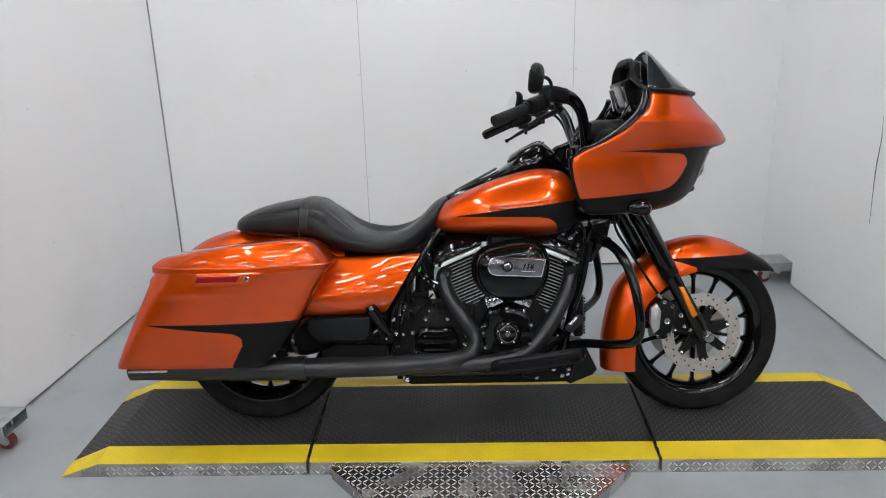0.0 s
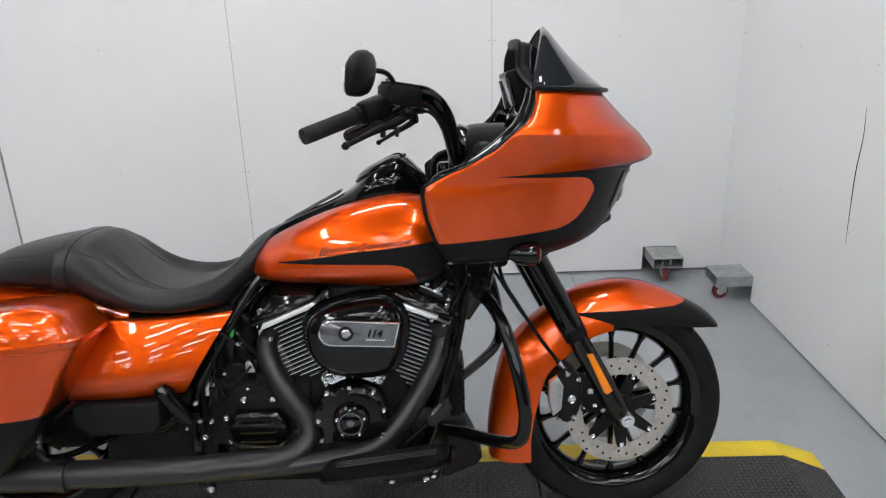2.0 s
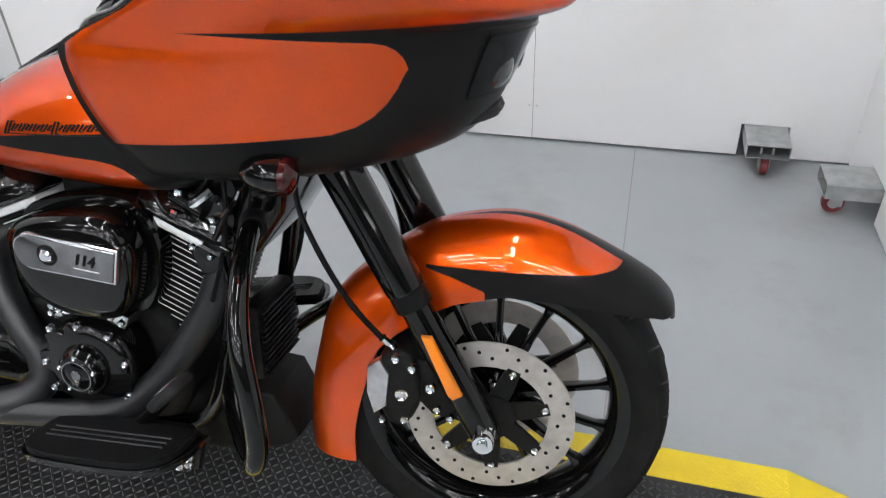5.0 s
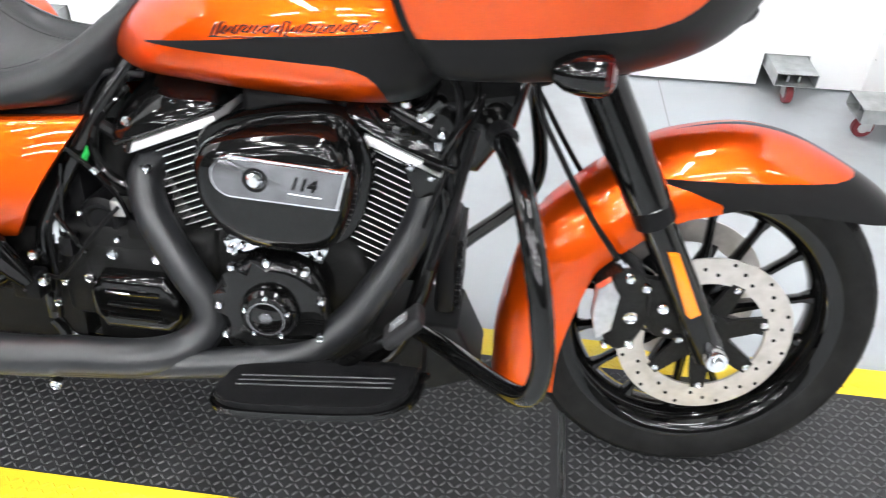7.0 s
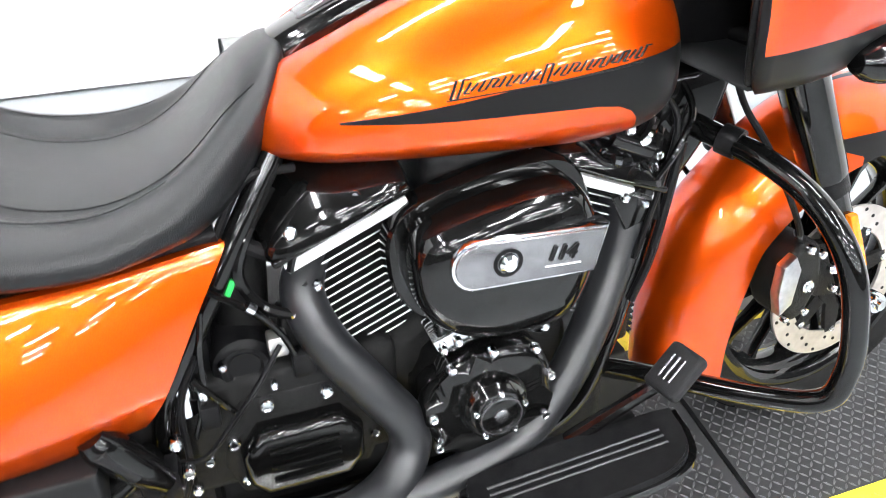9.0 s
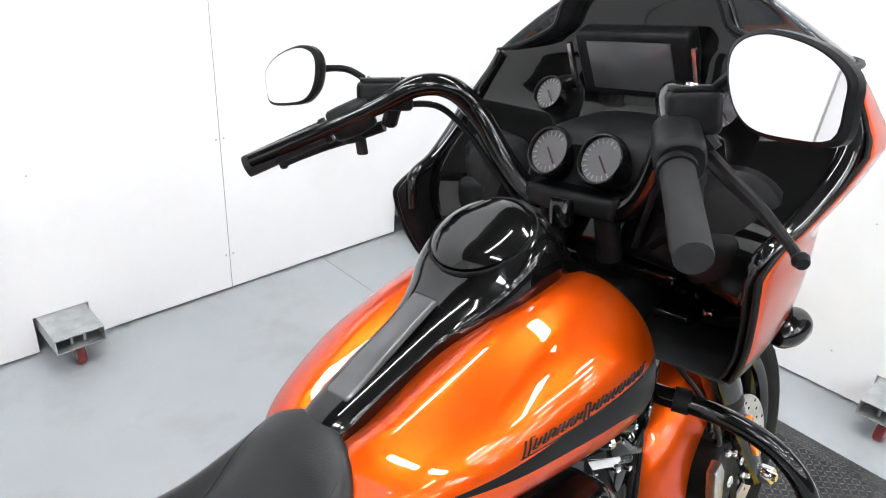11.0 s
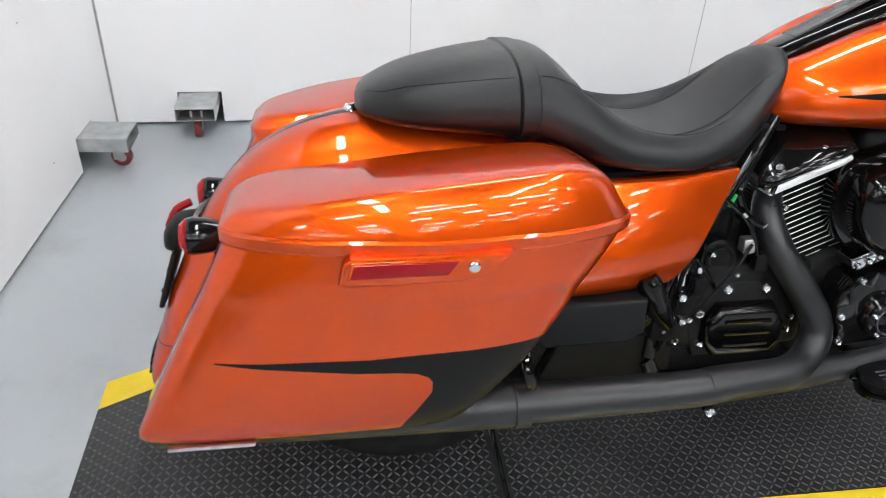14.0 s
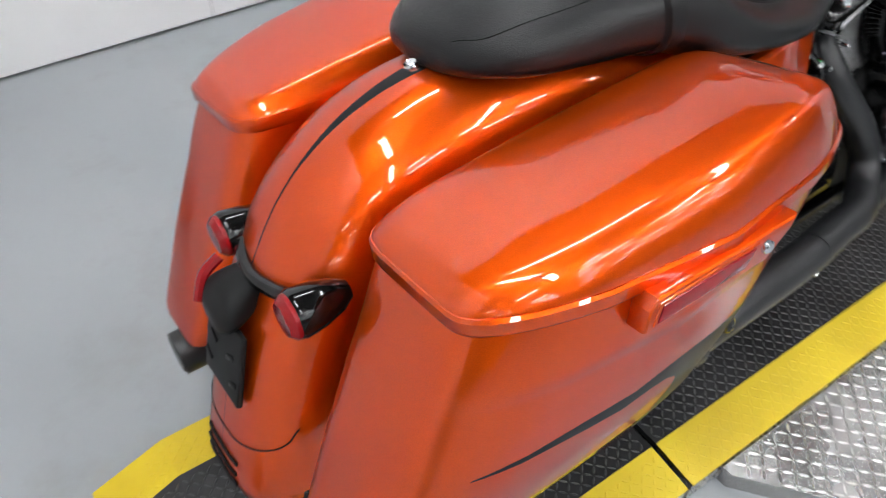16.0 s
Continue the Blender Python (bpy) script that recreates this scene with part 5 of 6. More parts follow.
# ---- frame ----
for s in (-1, 1):
    part("frame_tube", tube([(0.425, s * 0.045, 0.80), (0.402, s * 0.095, 0.74), (0.365, s * 0.11, 0.62), (0.328, s * 0.115, 0.45), (0.300, s * 0.115, 0.33), (0.255, s * 0.115, 0.225), (0.17, s * 0.12, 0.19), (0.0, s * 0.125, 0.185), (-0.30, s * 0.125, 0.19), (-0.36, s * 0.125, 0.24)], 0.017, 12, 5), GLOSS, BIKE, "gloss black frame tube")
    part("frame_tube", tube([(-0.150, s * 0.09, 0.735), (-0.200, s * 0.115, 0.665), (-0.255, s * 0.13, 0.575), (-0.310, s * 0.135, 0.480), (-0.345, s * 0.135, 0.400), (-0.355, s * 0.13, 0.25)], 0.015, 12, 5), GLOSS, BIKE)
    part("frame_tube", tube([(-0.24, s * 0.115, 0.64), (-0.45, s * 0.12, 0.60), (-0.75, s * 0.145, 0.56), (-1.05, s * 0.145, 0.50)], 0.014, 12, 4), BLACK, BIKE)
    part("oil_line", tube([(0.385, s * 0.125, 0.66), (0.352, s * 0.135, 0.50), (0.325, s * 0.135, 0.42)], 0.007, 8, 4), BLACK, BIKE)
    part("swingarm", tube([(-0.34, s * 0.12, 0.32), (-0.55, s * 0.135, 0.33), (RX, s * 0.135, AZ), (RX - 0.03, s * 0.135, AZ)], [0.028, 0.028, 0.024, 0.02], 12, 4), BLACK, BIKE, "black swingarm")
    part("shock", tube([(-0.72, s * 0.135, 0.35), (-0.66, s * 0.135, 0.56)], 0.026, 14, smooth=False), BLACK, BIKE)
    part("bag_guard", tube([(-0.60, s * 0.15, 0.43), (-0.645, s * 0.26, 0.42), (-0.665, s * 0.335, 0.395), (-0.655, s * 0.345, 0.345), (-0.63, s * 0.28, 0.315), (-0.56, s * 0.16, 0.31)], 0.009, 10, 5), GLOSS, BIKE, "gloss black bag guard bar")
part("green_tag", tube([(-0.243, -0.135, 0.562), (-0.231, -0.135, 0.586)], 0.0045, 8, smooth=False), GREEN, BIKE, "scrap of green tape")
part("battery_box", box(-0.58, -0.27, -0.11, 0.11, 0.28, 0.63, 0.02, 2), BLACK, BIKE)
# two added black blocks, no known parts, that darken see-through gaps
part("rear_filler", box(-0.73, -0.60, -0.19, 0.13, 0.285, 0.425, 0.02, 2), BLACK, BIKE)
part("under_filler", box(-0.61, -0.30, -0.13, 0.13, 0.19, 0.43, 0.02, 2), WRINKLE, BIKE)
part("tank_tray", box(-0.14, 0.30, -0.05, 0.05, 0.66, 0.76, 0.015, 2), BLACK, BIKE)

# ---- engine ----
case = prism([(-0.04, 0.44), (0.03, 0.47), (0.14, 0.47), (0.21, 0.43), (0.235, 0.35), (0.22, 0.25), (0.16, 0.19), (0.0, 0.185), (-0.06, 0.25), (-0.07, 0.36)], -0.125, 0.125, 0.02, 3, 2)
part("crankcase", case, WRINKLE, BIKE, "black V-twin crankcase")
cam_cover = prism([(-0.012, 0.40), (0.03, 0.435), (0.09, 0.447), (0.145, 0.425), (0.168, 0.37), (0.150, 0.29), (0.10, 0.255), (0.03, 0.262), (-0.012, 0.31), (-0.022, 0.36)], -0.205, -0.12, 0.022, 4, 3)
cover = part("cam_cover", cam_cover, GLOSS, BIKE, "gloss black cam cover")
tim = part("timer_cover", lathe([(0, -0.232), (0.025, -0.232), (0.030, -0.229), (0.037, -0.229), (0.045, -0.222), (0.049, -0.208), (0.053, -0.190)], (0.075, 0, 0.355), "y", 40), GLOSS, cover, "round gloss black timer cover")
part("timer_ring", lathe([(0.0285, -0.2335), (0.0310, -0.2335), (0.0310, -0.228), (0.0285, -0.228)], (0.075, 0, 0.355), "y", 40, closed_profile=True), PLATE, tim)
part("timer_emblem", prism([(0.064, 0.358), (0.069, 0.366), (0.081, 0.366), (0.086, 0.358), (0.082, 0.348), (0.075, 0.343), (0.068, 0.348)], -0.2345, -0.231, 0.001), PLATE, tim, "plain alloy emblem shape")
for a in range(5):
    an = radians(90 + 72 * a)
    part("bolt", bolt((0.075 + 0.037 * math.cos(an), -0.228, 0.355 + 0.037 * math.sin(an)), r=0.0045, h=0.004), CHROME, tim)
for bx, bz in ((0.015, 0.43), (0.073, 0.443), (0.135, 0.432), (-0.012, 0.355), (-0.005, 0.30), (0.155, 0.31), (0.16, 0.38), (0.05, 0.262)):
    part("bolt", bolt((bx, -0.203, bz), r=0.007, h=0.006), CHROME, cover)
for s, x in ((1, 0.030), (-1, 0.135)):
    lb = box(-0.030, 0.030, -0.185, -0.130, -0.016, 0.016, 0.004)
    lb.transform(Matrix.Translation((x, 0, 0.462)) @ Matrix.Rotation(s * radians(-24), 4, "Y"))
    lift = part("lifter_block", lb, CHROME, BIKE, "chrome lifter block")
    for u in (-0.02, 0.0, 0.02):
        part("bolt", bolt((x + u, -0.186, 0.462 + s * u * 0.42), r=0.0065, h=0.007), CHROME, lift)
ANG = 22.5
for name, sgn, px in (("front_cylinder", 1, 0.118), ("rear_cylinder", -1, 0.055)):
    cyl = thing(name, "", "")
    cyl.parent = BIKE
    cyl.matrix_basis = pose(px, 0, 0.264) @ Matrix.Rotation(sgn * radians(ANG), 4, "Y")
    part("barrel", lathe([(0.062, 0.12), (0.062, 0.40)], (0, 0, 0), "z", 28), BLACK, cyl)
    fm = None
    for k in range(16):
        z = 0.178 + 0.0122 * k
        grow = 0.002 * (k / 15)
        if fm is None:
            fin = part("fin", box(-0.071, 0.071, -0.110, 0.110, -0.0010, 0.0010, 0.0003, 1), FIN, cyl, "machined cooling fin")
            fm = fin.data
        else:
            fin = new("fin", fm)
            fin.parent = cyl
        fin.location = (0, 0, z)
        part("fin_body", box(-0.060 - grow, 0.060 + grow, -0.094, 0.094, z + 0.0016, z + 0.0106), BLACK, cyl, smooth=False)
    part("head", box(-0.082, 0.082, -0.118, 0.118, 0.366, 0.398, 0.006), BLACK, cyl)
    part("head_band", box(-0.084, 0.084, -0.140, 0.140, 0.376, 0.391, 0.004), CUT, cyl, "bright polished head band")
    rk = hull([(-0.100, 0.105, 0.394, 0.405, 0.424, 2.0), (-0.090, 0.140, 0.390, 0.402, 0.448, 2.1), (-0.03, 0.152, 0.390, 0.402, 0.474, 2.0), (0.03, 0.152, 0.390, 0.402, 0.474, 2.0), (0.090, 0.140, 0.390, 0.402, 0.448, 2.1), (0.100, 0.105, 0.394, 0.405, 0.424, 2.0)], 40, 4)
    rocker = part("rocker_cover", rk, GLOSS, cyl, "gloss black rocker cover")
    part("rocker_base", box(-0.094, 0.094, -0.146, 0.146, 0.394, 0.406, 0.005, 3), GLOSS, cyl)
    for u in (sgn * 0.055, -sgn * 0.031):
        part("bolt", bolt((u, -0.132, 0.420), (0, -1, 0.6), 0.009, 0.012), CHROME, rocker)
    pts = [(-sgn * 0.066, -0.128, 0.17), (-sgn * 0.058, -0.126, 0.35)]
    part("pushrod_tube", tube(pts, 0.014, 12, smooth=False), GLOSS, cyl)
    pts = [(-sgn * 0.098, -0.128, 0.17), (-sgn * 0.090, -0.126, 0.35)]
    part("pushrod_tube", tube(pts, 0.014, 12, smooth=False), GLOSS, cyl)

# air cleaner
AC = [(-0.024, 0.570), (-0.024, 0.602), (-0.006, 0.632), (0.045, 0.656), (0.115, 0.674), (0.170, 0.680), (0.200, 0.668), (0.224, 0.630), (0.232, 0.590), (0.220, 0.520), (0.192, 0.480), (0.13, 0.466), (0.065, 0.470), (0.016, 0.492), (-0.014, 0.530)]
acs = smooth_path(AC, 5, True)
acx, acz = 0.105, 0.575
AC_SHIFT = Matrix.Translation((0.076, 0, 0.599)) @ Matrix.Rotation(radians(4.0), 4, "Y") @ Matrix.Translation((-0.086, 0, -0.600))


def ac_ring(y, k, grow=0.0):
    out = []
    for x, z in acs:
        d = math.hypot(x - acx, z - acz)
        f = k * 0.965 + grow / d
        out.append((acx + (x - acx) * f, y, acz + (z - acz) * f))
    return out


ac_back = part("air_cleaner_back", loft([ac_ring(-0.115, 0.9), ac_ring(-0.120, 1.08, 0.006), ac_ring(-0.150, 1.09, 0.006), ac_ring(-0.156, 1.075, 0.004), ac_ring(-0.157, 0.95)]), GLOSS, BIKE, "black air cleaner backplate")
ac_back.matrix_basis = AC_SHIFT
ac = part("air_cleaner", loft([ac_ring(-0.160, 1.0), ac_ring(-0.186, 1.004), ac_ring(-0.203, 0.985), ac_ring(-0.214, 0.94), ac_ring(-0.2215, 0.86), ac_ring(-0.227, 0.70), ac_ring(-0.230, 0.40), ac_ring(-0.231, 0.05)]), GLOSS, BIKE, "gloss black air cleaner cover")
bad = [(0.216, 0.629)] + [(0.050 + 0.0295 * math.cos(a), 0.5970 + 0.0295 * math.sin(a)) for a in [radians(92 + 176 * k / 12) for k in range(13)]] + [(0.206, 0.571)]
badge = part("badge_plate", prism(bad, -0.2365, -0.2000, 0.002), PLATE, ac, "brushed alloy badge plate")
part("badge_rim", prism([(0.220, 0.633)] + [(0.050 + 0.0335 * math.cos(a), 0.5970 + 0.0335 * math.sin(a)) for a in [radians(92 + 176 * k / 12) for k in range(13)]] + [(0.209, 0.567)], -0.2335, -0.2000, 0.002), CHROME, badge)
part("centre_screw", lathe([(0, -0.2450), (0.008, -0.2450), (0.012, -0.2410), (0.013, -0.2350)], (0.086, 0, 0.599), "y", 20), CHROME, badge)
part("screw_recess", lathe([(0.014, -0.2375), (0.019, -0.2375), (0.019, -0.2300), (0.014, -0.2300)], (0.086, 0, 0.599), "y", 24, closed_profile=True), BLACK, badge)

ac.matrix_basis = AC_SHIFT


def words(body, size, at, mat_, parent, name="lettering", shear=0.0):
    cu = bpy.data.curves.new(name, "FONT")
    cu.body, cu.size, cu.align_x, cu.align_y, cu.shear, cu.extrude = body, size, "CENTER", "CENTER", shear, 0.0008
    cu.offset = size * 0.035
    tmp = bpy.data.objects.new(name, cu)
    scene.collection.objects.link(tmp)
    dg = bpy.context.evaluated_depsgraph_get()
    me = bpy.data.meshes.new_from_object(tmp.evaluated_get(dg))
    bpy.data.objects.remove(tmp)
    me.transform(Matrix.Translation(at) @ Matrix.Rotation(radians(90), 4, "X"))
    me.materials.clear()
    me.materials.append(mat_)
    ob = new(name, me)
    ob.parent = parent
    return ob


words("114", 0.026, (0.156, -0.2375, 0.602), BLACK, badge, "number", 0.25)
part("small_print", box(0.136, 0.184, -0.2378, -0.236, 0.5850, 0.5864), WHITE_MARK, badge, "line of small print as a plain bar", smooth=False)

# ---- transmission ----
part("intake", box(0.015, 0.165, -0.115, 0.10, 0.52, 0.70, 0.02, 3), BLACK, BIKE, "black throttle body between the cylinders")
part("gearbox", box(-0.330, -0.035, -0.135, 0.135, 0.255, 0.445, 0.02, 3), WRINKLE, BIKE, "black gearbox")
gearbox_cover = part("gearbox_cover", prism([(-0.262, 0.425), (-0.115, 0.425), (-0.085, 0.39), (-0.072, 0.32), (-0.095, 0.262), (-0.275, 0.262), (-0.295, 0.32), (-0.285, 0.385)], -0.160, -0.125, 0.008, 2), WRINKLE, BIKE)
gl = prism([(-0.245, 0.385), (-0.132, 0.385), (-0.106, 0.35), (-0.106, 0.305), (-0.128, 0.275), (-0.248, 0.275), (-0.270, 0.305), (-0.270, 0.35)], -0.192, -0.15, 0.016, 4)
side = part("clutch_cover", gl, GLOSS, gearbox_cover, "gloss black clutch cover")
for z in (0.355, 0.330, 0.305):
    part("cover_rib", tube([(-0.235, -0.193, z), (-0.19, -0.1945, z), (-0.142, -0.193, z)], 0.004, 8, 3), GLOSS, gearbox_cover)
for bx, bz, br in ((-0.227, 0.413, 0.0105), (-0.149, 0.412, 0.0105), (-0.277, 0.362, 0.010), (-0.268, 0.295, 0.009), (-0.088, 0.318, 0.008), (-0.083, 0.345, 0.007), (-0.30, 0.415, 0.009)):
    part("bolt", bolt((bx, -0.160, bz), r=br, h=0.009), CHROME, gearbox_cover)
gearbox_cover.location = (0.009, 0.022, -0.018)
part("release_cylinder", tube([(-0.215, -0.06, 0.60), (-0.230, -0.062, 0.44)], 0.034, 20, smooth=False), WRINKLE, BIKE, "black actuator body")
part("actuator_cap", lathe([(0, -0.128), (0.020, -0.128), (0.024, -0.131), (0.030, -0.131), (0.034, -0.126), (0.039, -0.124), (0.041, -0.118), (0.041, -0.05)], (-0.236, 0, 0.452), "y", 28), BLACK, BIKE)
part("dipstick", lathe([(0, 0.462), (0.018, 0.460), (0.020, 0.45), (0.020, 0.41)], (-0.315, -0.13, 0), "z", 20), CHROME, BIKE, "chrome oil dipstick")
for pts, r in (([(-0.19, -0.150, 0.49), (-0.225, -0.168, 0.45), (-0.27, -0.172, 0.395), (-0.305, -0.168, 0.355), (-0.335, -0.160, 0.352)], 0.0035), ([(-0.29, -0.145, 0.50), (-0.32, -0.15, 0.43), (-0.325, -0.15, 0.33), (-0.345, -0.15, 0.27)], 0.005), ([(-0.18, -0.12, 0.60), (-0.235, -0.125, 0.625), (-0.285, -0.13, 0.53)], 0.010),
               ([(-0.15, -0.13, 0.56), (-0.12, -0.14, 0.50), (-0.135, -0.14, 0.44)], 0.006), ([(0.30, -0.12, 0.66), (0.34, -0.13, 0.62), (0.355, -0.13, 0.55)], 0.006), ([(0.335, -0.10, 0.75), (0.36, -0.14, 0.70), (0.345, -0.14, 0.60), (0.315, -0.145, 0.50)], 0.0045), ([(-0.14, -0.10, 0.70), (-0.2, -0.115, 0.70), (-0.25, -0.12, 0.62)], 0.006), ([(-0.155, -0.135, 0.475), (-0.10, -0.15, 0.45), (-0.085, -0.15, 0.40)], 0.005)):
    part("cable", tube(pts, r, 8, 5), BLACK, BIKE)
# small clutter round the gearbox and under the tank
for pts, r in (([(-0.262, -0.150, 0.585), (-0.215, -0.150, 0.545), (-0.185, -0.148, 0.500), (-0.170, -0.150, 0.455)], 0.0045), ([(-0.275, -0.150, 0.560), (-0.285, -0.152, 0.500), (-0.290, -0.155, 0.440), (-0.310, -0.155, 0.380)], 0.0038),
               ([(-0.170, -0.10, 0.68), (-0.205, -0.125, 0.640), (-0.225, -0.135, 0.590), (-0.205, -0.138, 0.545), (-0.165, -0.140, 0.520)], 0.0075), ([(-0.125, -0.115, 0.66), (-0.150, -0.135, 0.625), (-0.165, -0.140, 0.585)], 0.005),
               ([(-0.300, -0.155, 0.470), (-0.270, -0.162, 0.430), (-0.255, -0.160, 0.405)], 0.0045), ([(0.235, -0.125, 0.70), (0.275, -0.140, 0.680), (0.300, -0.140, 0.640), (0.330, -0.135, 0.60), (0.345, -0.13, 0.52)], 0.0045),
               ([(0.22, -0.13, 0.69), (0.25, -0.145, 0.66), (0.29, -0.145, 0.655)], 0.006), ([(0.33, -0.11, 0.74), (0.31, -0.135, 0.70), (0.285, -0.14, 0.685)], 0.005), ([(0.37, -0.10, 0.76), (0.385, -0.135, 0.71), (0.36, -0.15, 0.665), (0.335, -0.145, 0.62)], 0.005)):
    part("wiring", tube(pts, r, 8, 5), GLOSS, BIKE)
for a_, b_, r in (((-0.214, -0.150, 0.548), (-0.222, -0.150, 0.556), 0.0075), ((-0.290, -0.155, 0.452), (-0.290, -0.155, 0.440), 0.0065), ((-0.168, -0.140, 0.528), (-0.160, -0.140, 0.515), 0.0095), ((0.300, -0.141, 0.645), (0.306, -0.141, 0.634), 0.007), ((0.262, -0.146, 0.660), (0.272, -0.146, 0.657), 0.009)):
    part("hose_clamp", tube([a_, b_], r, 10, smooth=False), CHROME, BIKE)
part("connector", box(-0.178, -0.150, -0.155, -0.130, 0.435, 0.470, 0.004), BLACK, BIKE)
part("connector", box(-0.300, -0.276, -0.165, -0.135, 0.395, 0.430, 0.004), BLACK, BIKE)
part("connector", box(-0.205, -0.180, -0.150, -0.125, 0.470, 0.500, 0.004), STEEL, BIKE)
part("coil", tube([(0.262, -0.135, 0.690), (0.320, -0.140, 0.665)], 0.016, 14, smooth=False), GLOSS, BIKE, "gloss black ignition coil")
part("bracket_plate", prism([(0.275, 0.60), (0.335, 0.615), (0.345, 0.56), (0.30, 0.545)], -0.140, -0.128, 0.003), GLOSS, BIKE)
for bx, by, bz, br in ((-0.262, -0.140, 0.470, 0.006), (-0.205, -0.140, 0.425, 0.006), (-0.120, -0.142, 0.470, 0.007), (-0.135, -0.142, 0.560, 0.006), (0.290, -0.141, 0.600, 0.007), (0.322, -0.141, 0.585, 0.006), (0.282, -0.146, 0.700, 0.008), (0.335, -0.140, 0.655, 0.007), (-0.300, -0.162, 0.345, 0.007), (-0.322, -0.160, 0.300, 0.008)):
    part("bolt", bolt((bx, by, bz), r=br, h=0.007), CHROME, BIKE)
part("solenoid", box(-0.185, -0.125, -0.13, -0.08, 0.455, 0.515, 0.008), WRINKLE, BIKE)
part("neck_shroud", prism([(0.262, 0.612), (0.300, 0.588), (0.392, 0.585), (0.446, 0.665), (0.468, 0.760), (0.300, 0.760), (0.262, 0.700)], -0.118, 0.118, 0.018, 3), GLOSS, BIKE, "gloss black shroud round the steering neck")
part("horn", lathe([(0, -0.135), (0.03, -0.135), (0.040, -0.128), (0.042, -0.10), (0.03, -0.06)], (0.325, 0, 0.655), "y", 24), GLOSS, BIKE, "small black horn")
part("head_breather", tube([(0.28, -0.13, 0.665), (0.305, -0.145, 0.68), (0.33, -0.13, 0.70)], 0.010, 10, 4), CHROME, BIKE)

# ---- exhaust ----
part("header_pipe", tube([(-0.110, -0.05, 0.566), (-0.138, -0.090, 0.560), (-0.151, -0.120, 0.533), (-0.133, -0.147, 0.478), (-0.082, -0.170, 0.401), (-0.044, -0.178, 0.340), (-0.044, -0.190, 0.296), (-0.080, -0.215, 0.266), (-0.14, -0.246, 0.263), (-0.23, -0.255, 0.262), (-0.30, -0.262, 0.259)], [0.024, 0.027, 0.0285, 0.029, 0.029, 0.029, 0.030, 0.031, 0.032, 0.033, 0.034], 18, 6), EXHAUST, BIKE, "satin black header pipe")
part("header_pipe", tube([(0.268, -0.04, 0.600), (0.305, -0.085, 0.582), (0.316, -0.105, 0.545), (0.295, -0.122, 0.475), (0.242, -0.152, 0.384), (0.186, -0.174, 0.314), (0.10, -0.200, 0.262), (-0.06, -0.226, 0.246), (-0.18, -0.245, 0.246), (-0.27, -0.258, 0.250)], [0.024, 0.027, 0.029, 0.029, 0.029, 0.029, 0.028, 0.026, 0.026, 0.028], 18, 6), EXHAUST, BIKE, "satin black header pipe")
for s in (-1, 1):
    part("muffler", tube([(-0.26, s * 0.257, 0.258), (-0.30, s * 0.262, 0.257), (-0.42, s * 0.266, 0.2555), (-0.645, s * 0.270, 0.256)], [0.031, 0.034, 0.035, 0.036], 24, 4), EXHAUST, BIKE, "satin black exhaust pipe")
    part("muffler_joint", tube([(-0.640, s * 0.270, 0.256), (-0.668, s * 0.271, 0.256)], 0.0435, 24, smooth=False), EXHAUST, BIKE)
    xe, ze = (-1.262, 0.2605) if s < 0 else (-1.300, 0.238)
    end = bmesh.new()
    tube([(-0.655, s * 0.271, 0.256), (-0.70, s * 0.271, 0.2565), (-1.00, s * 0.266, ze * 0.5 + 0.128), (-1.20, s * 0.264, ze + 0.003), (xe, s * 0.263, ze)], [0.038, 0.041, 0.042, 0.041, 0.039], 24, 4, end)
    muf = part("muffler", end, EXHAUST, BIKE, "satin black slash-cut muffler")
    part("muffler_bore", lathe([(0, xe - 0.002), (0.033, xe - 0.002), (0.035, xe + 0.001)], (0, s * 0.263, ze), "x", 24), BLACK, muf)
    part("muffler_bracket", box(-0.32, -0.30, s * 0.25 - 0.01, s * 0.25 + 0.01, 0.205, 0.24, 0.003), BLACK, BIKE)
part("bolt", bolt((-0.285, -0.262, 0.205), r=0.011, h=0.010), CHROME, BIKE)

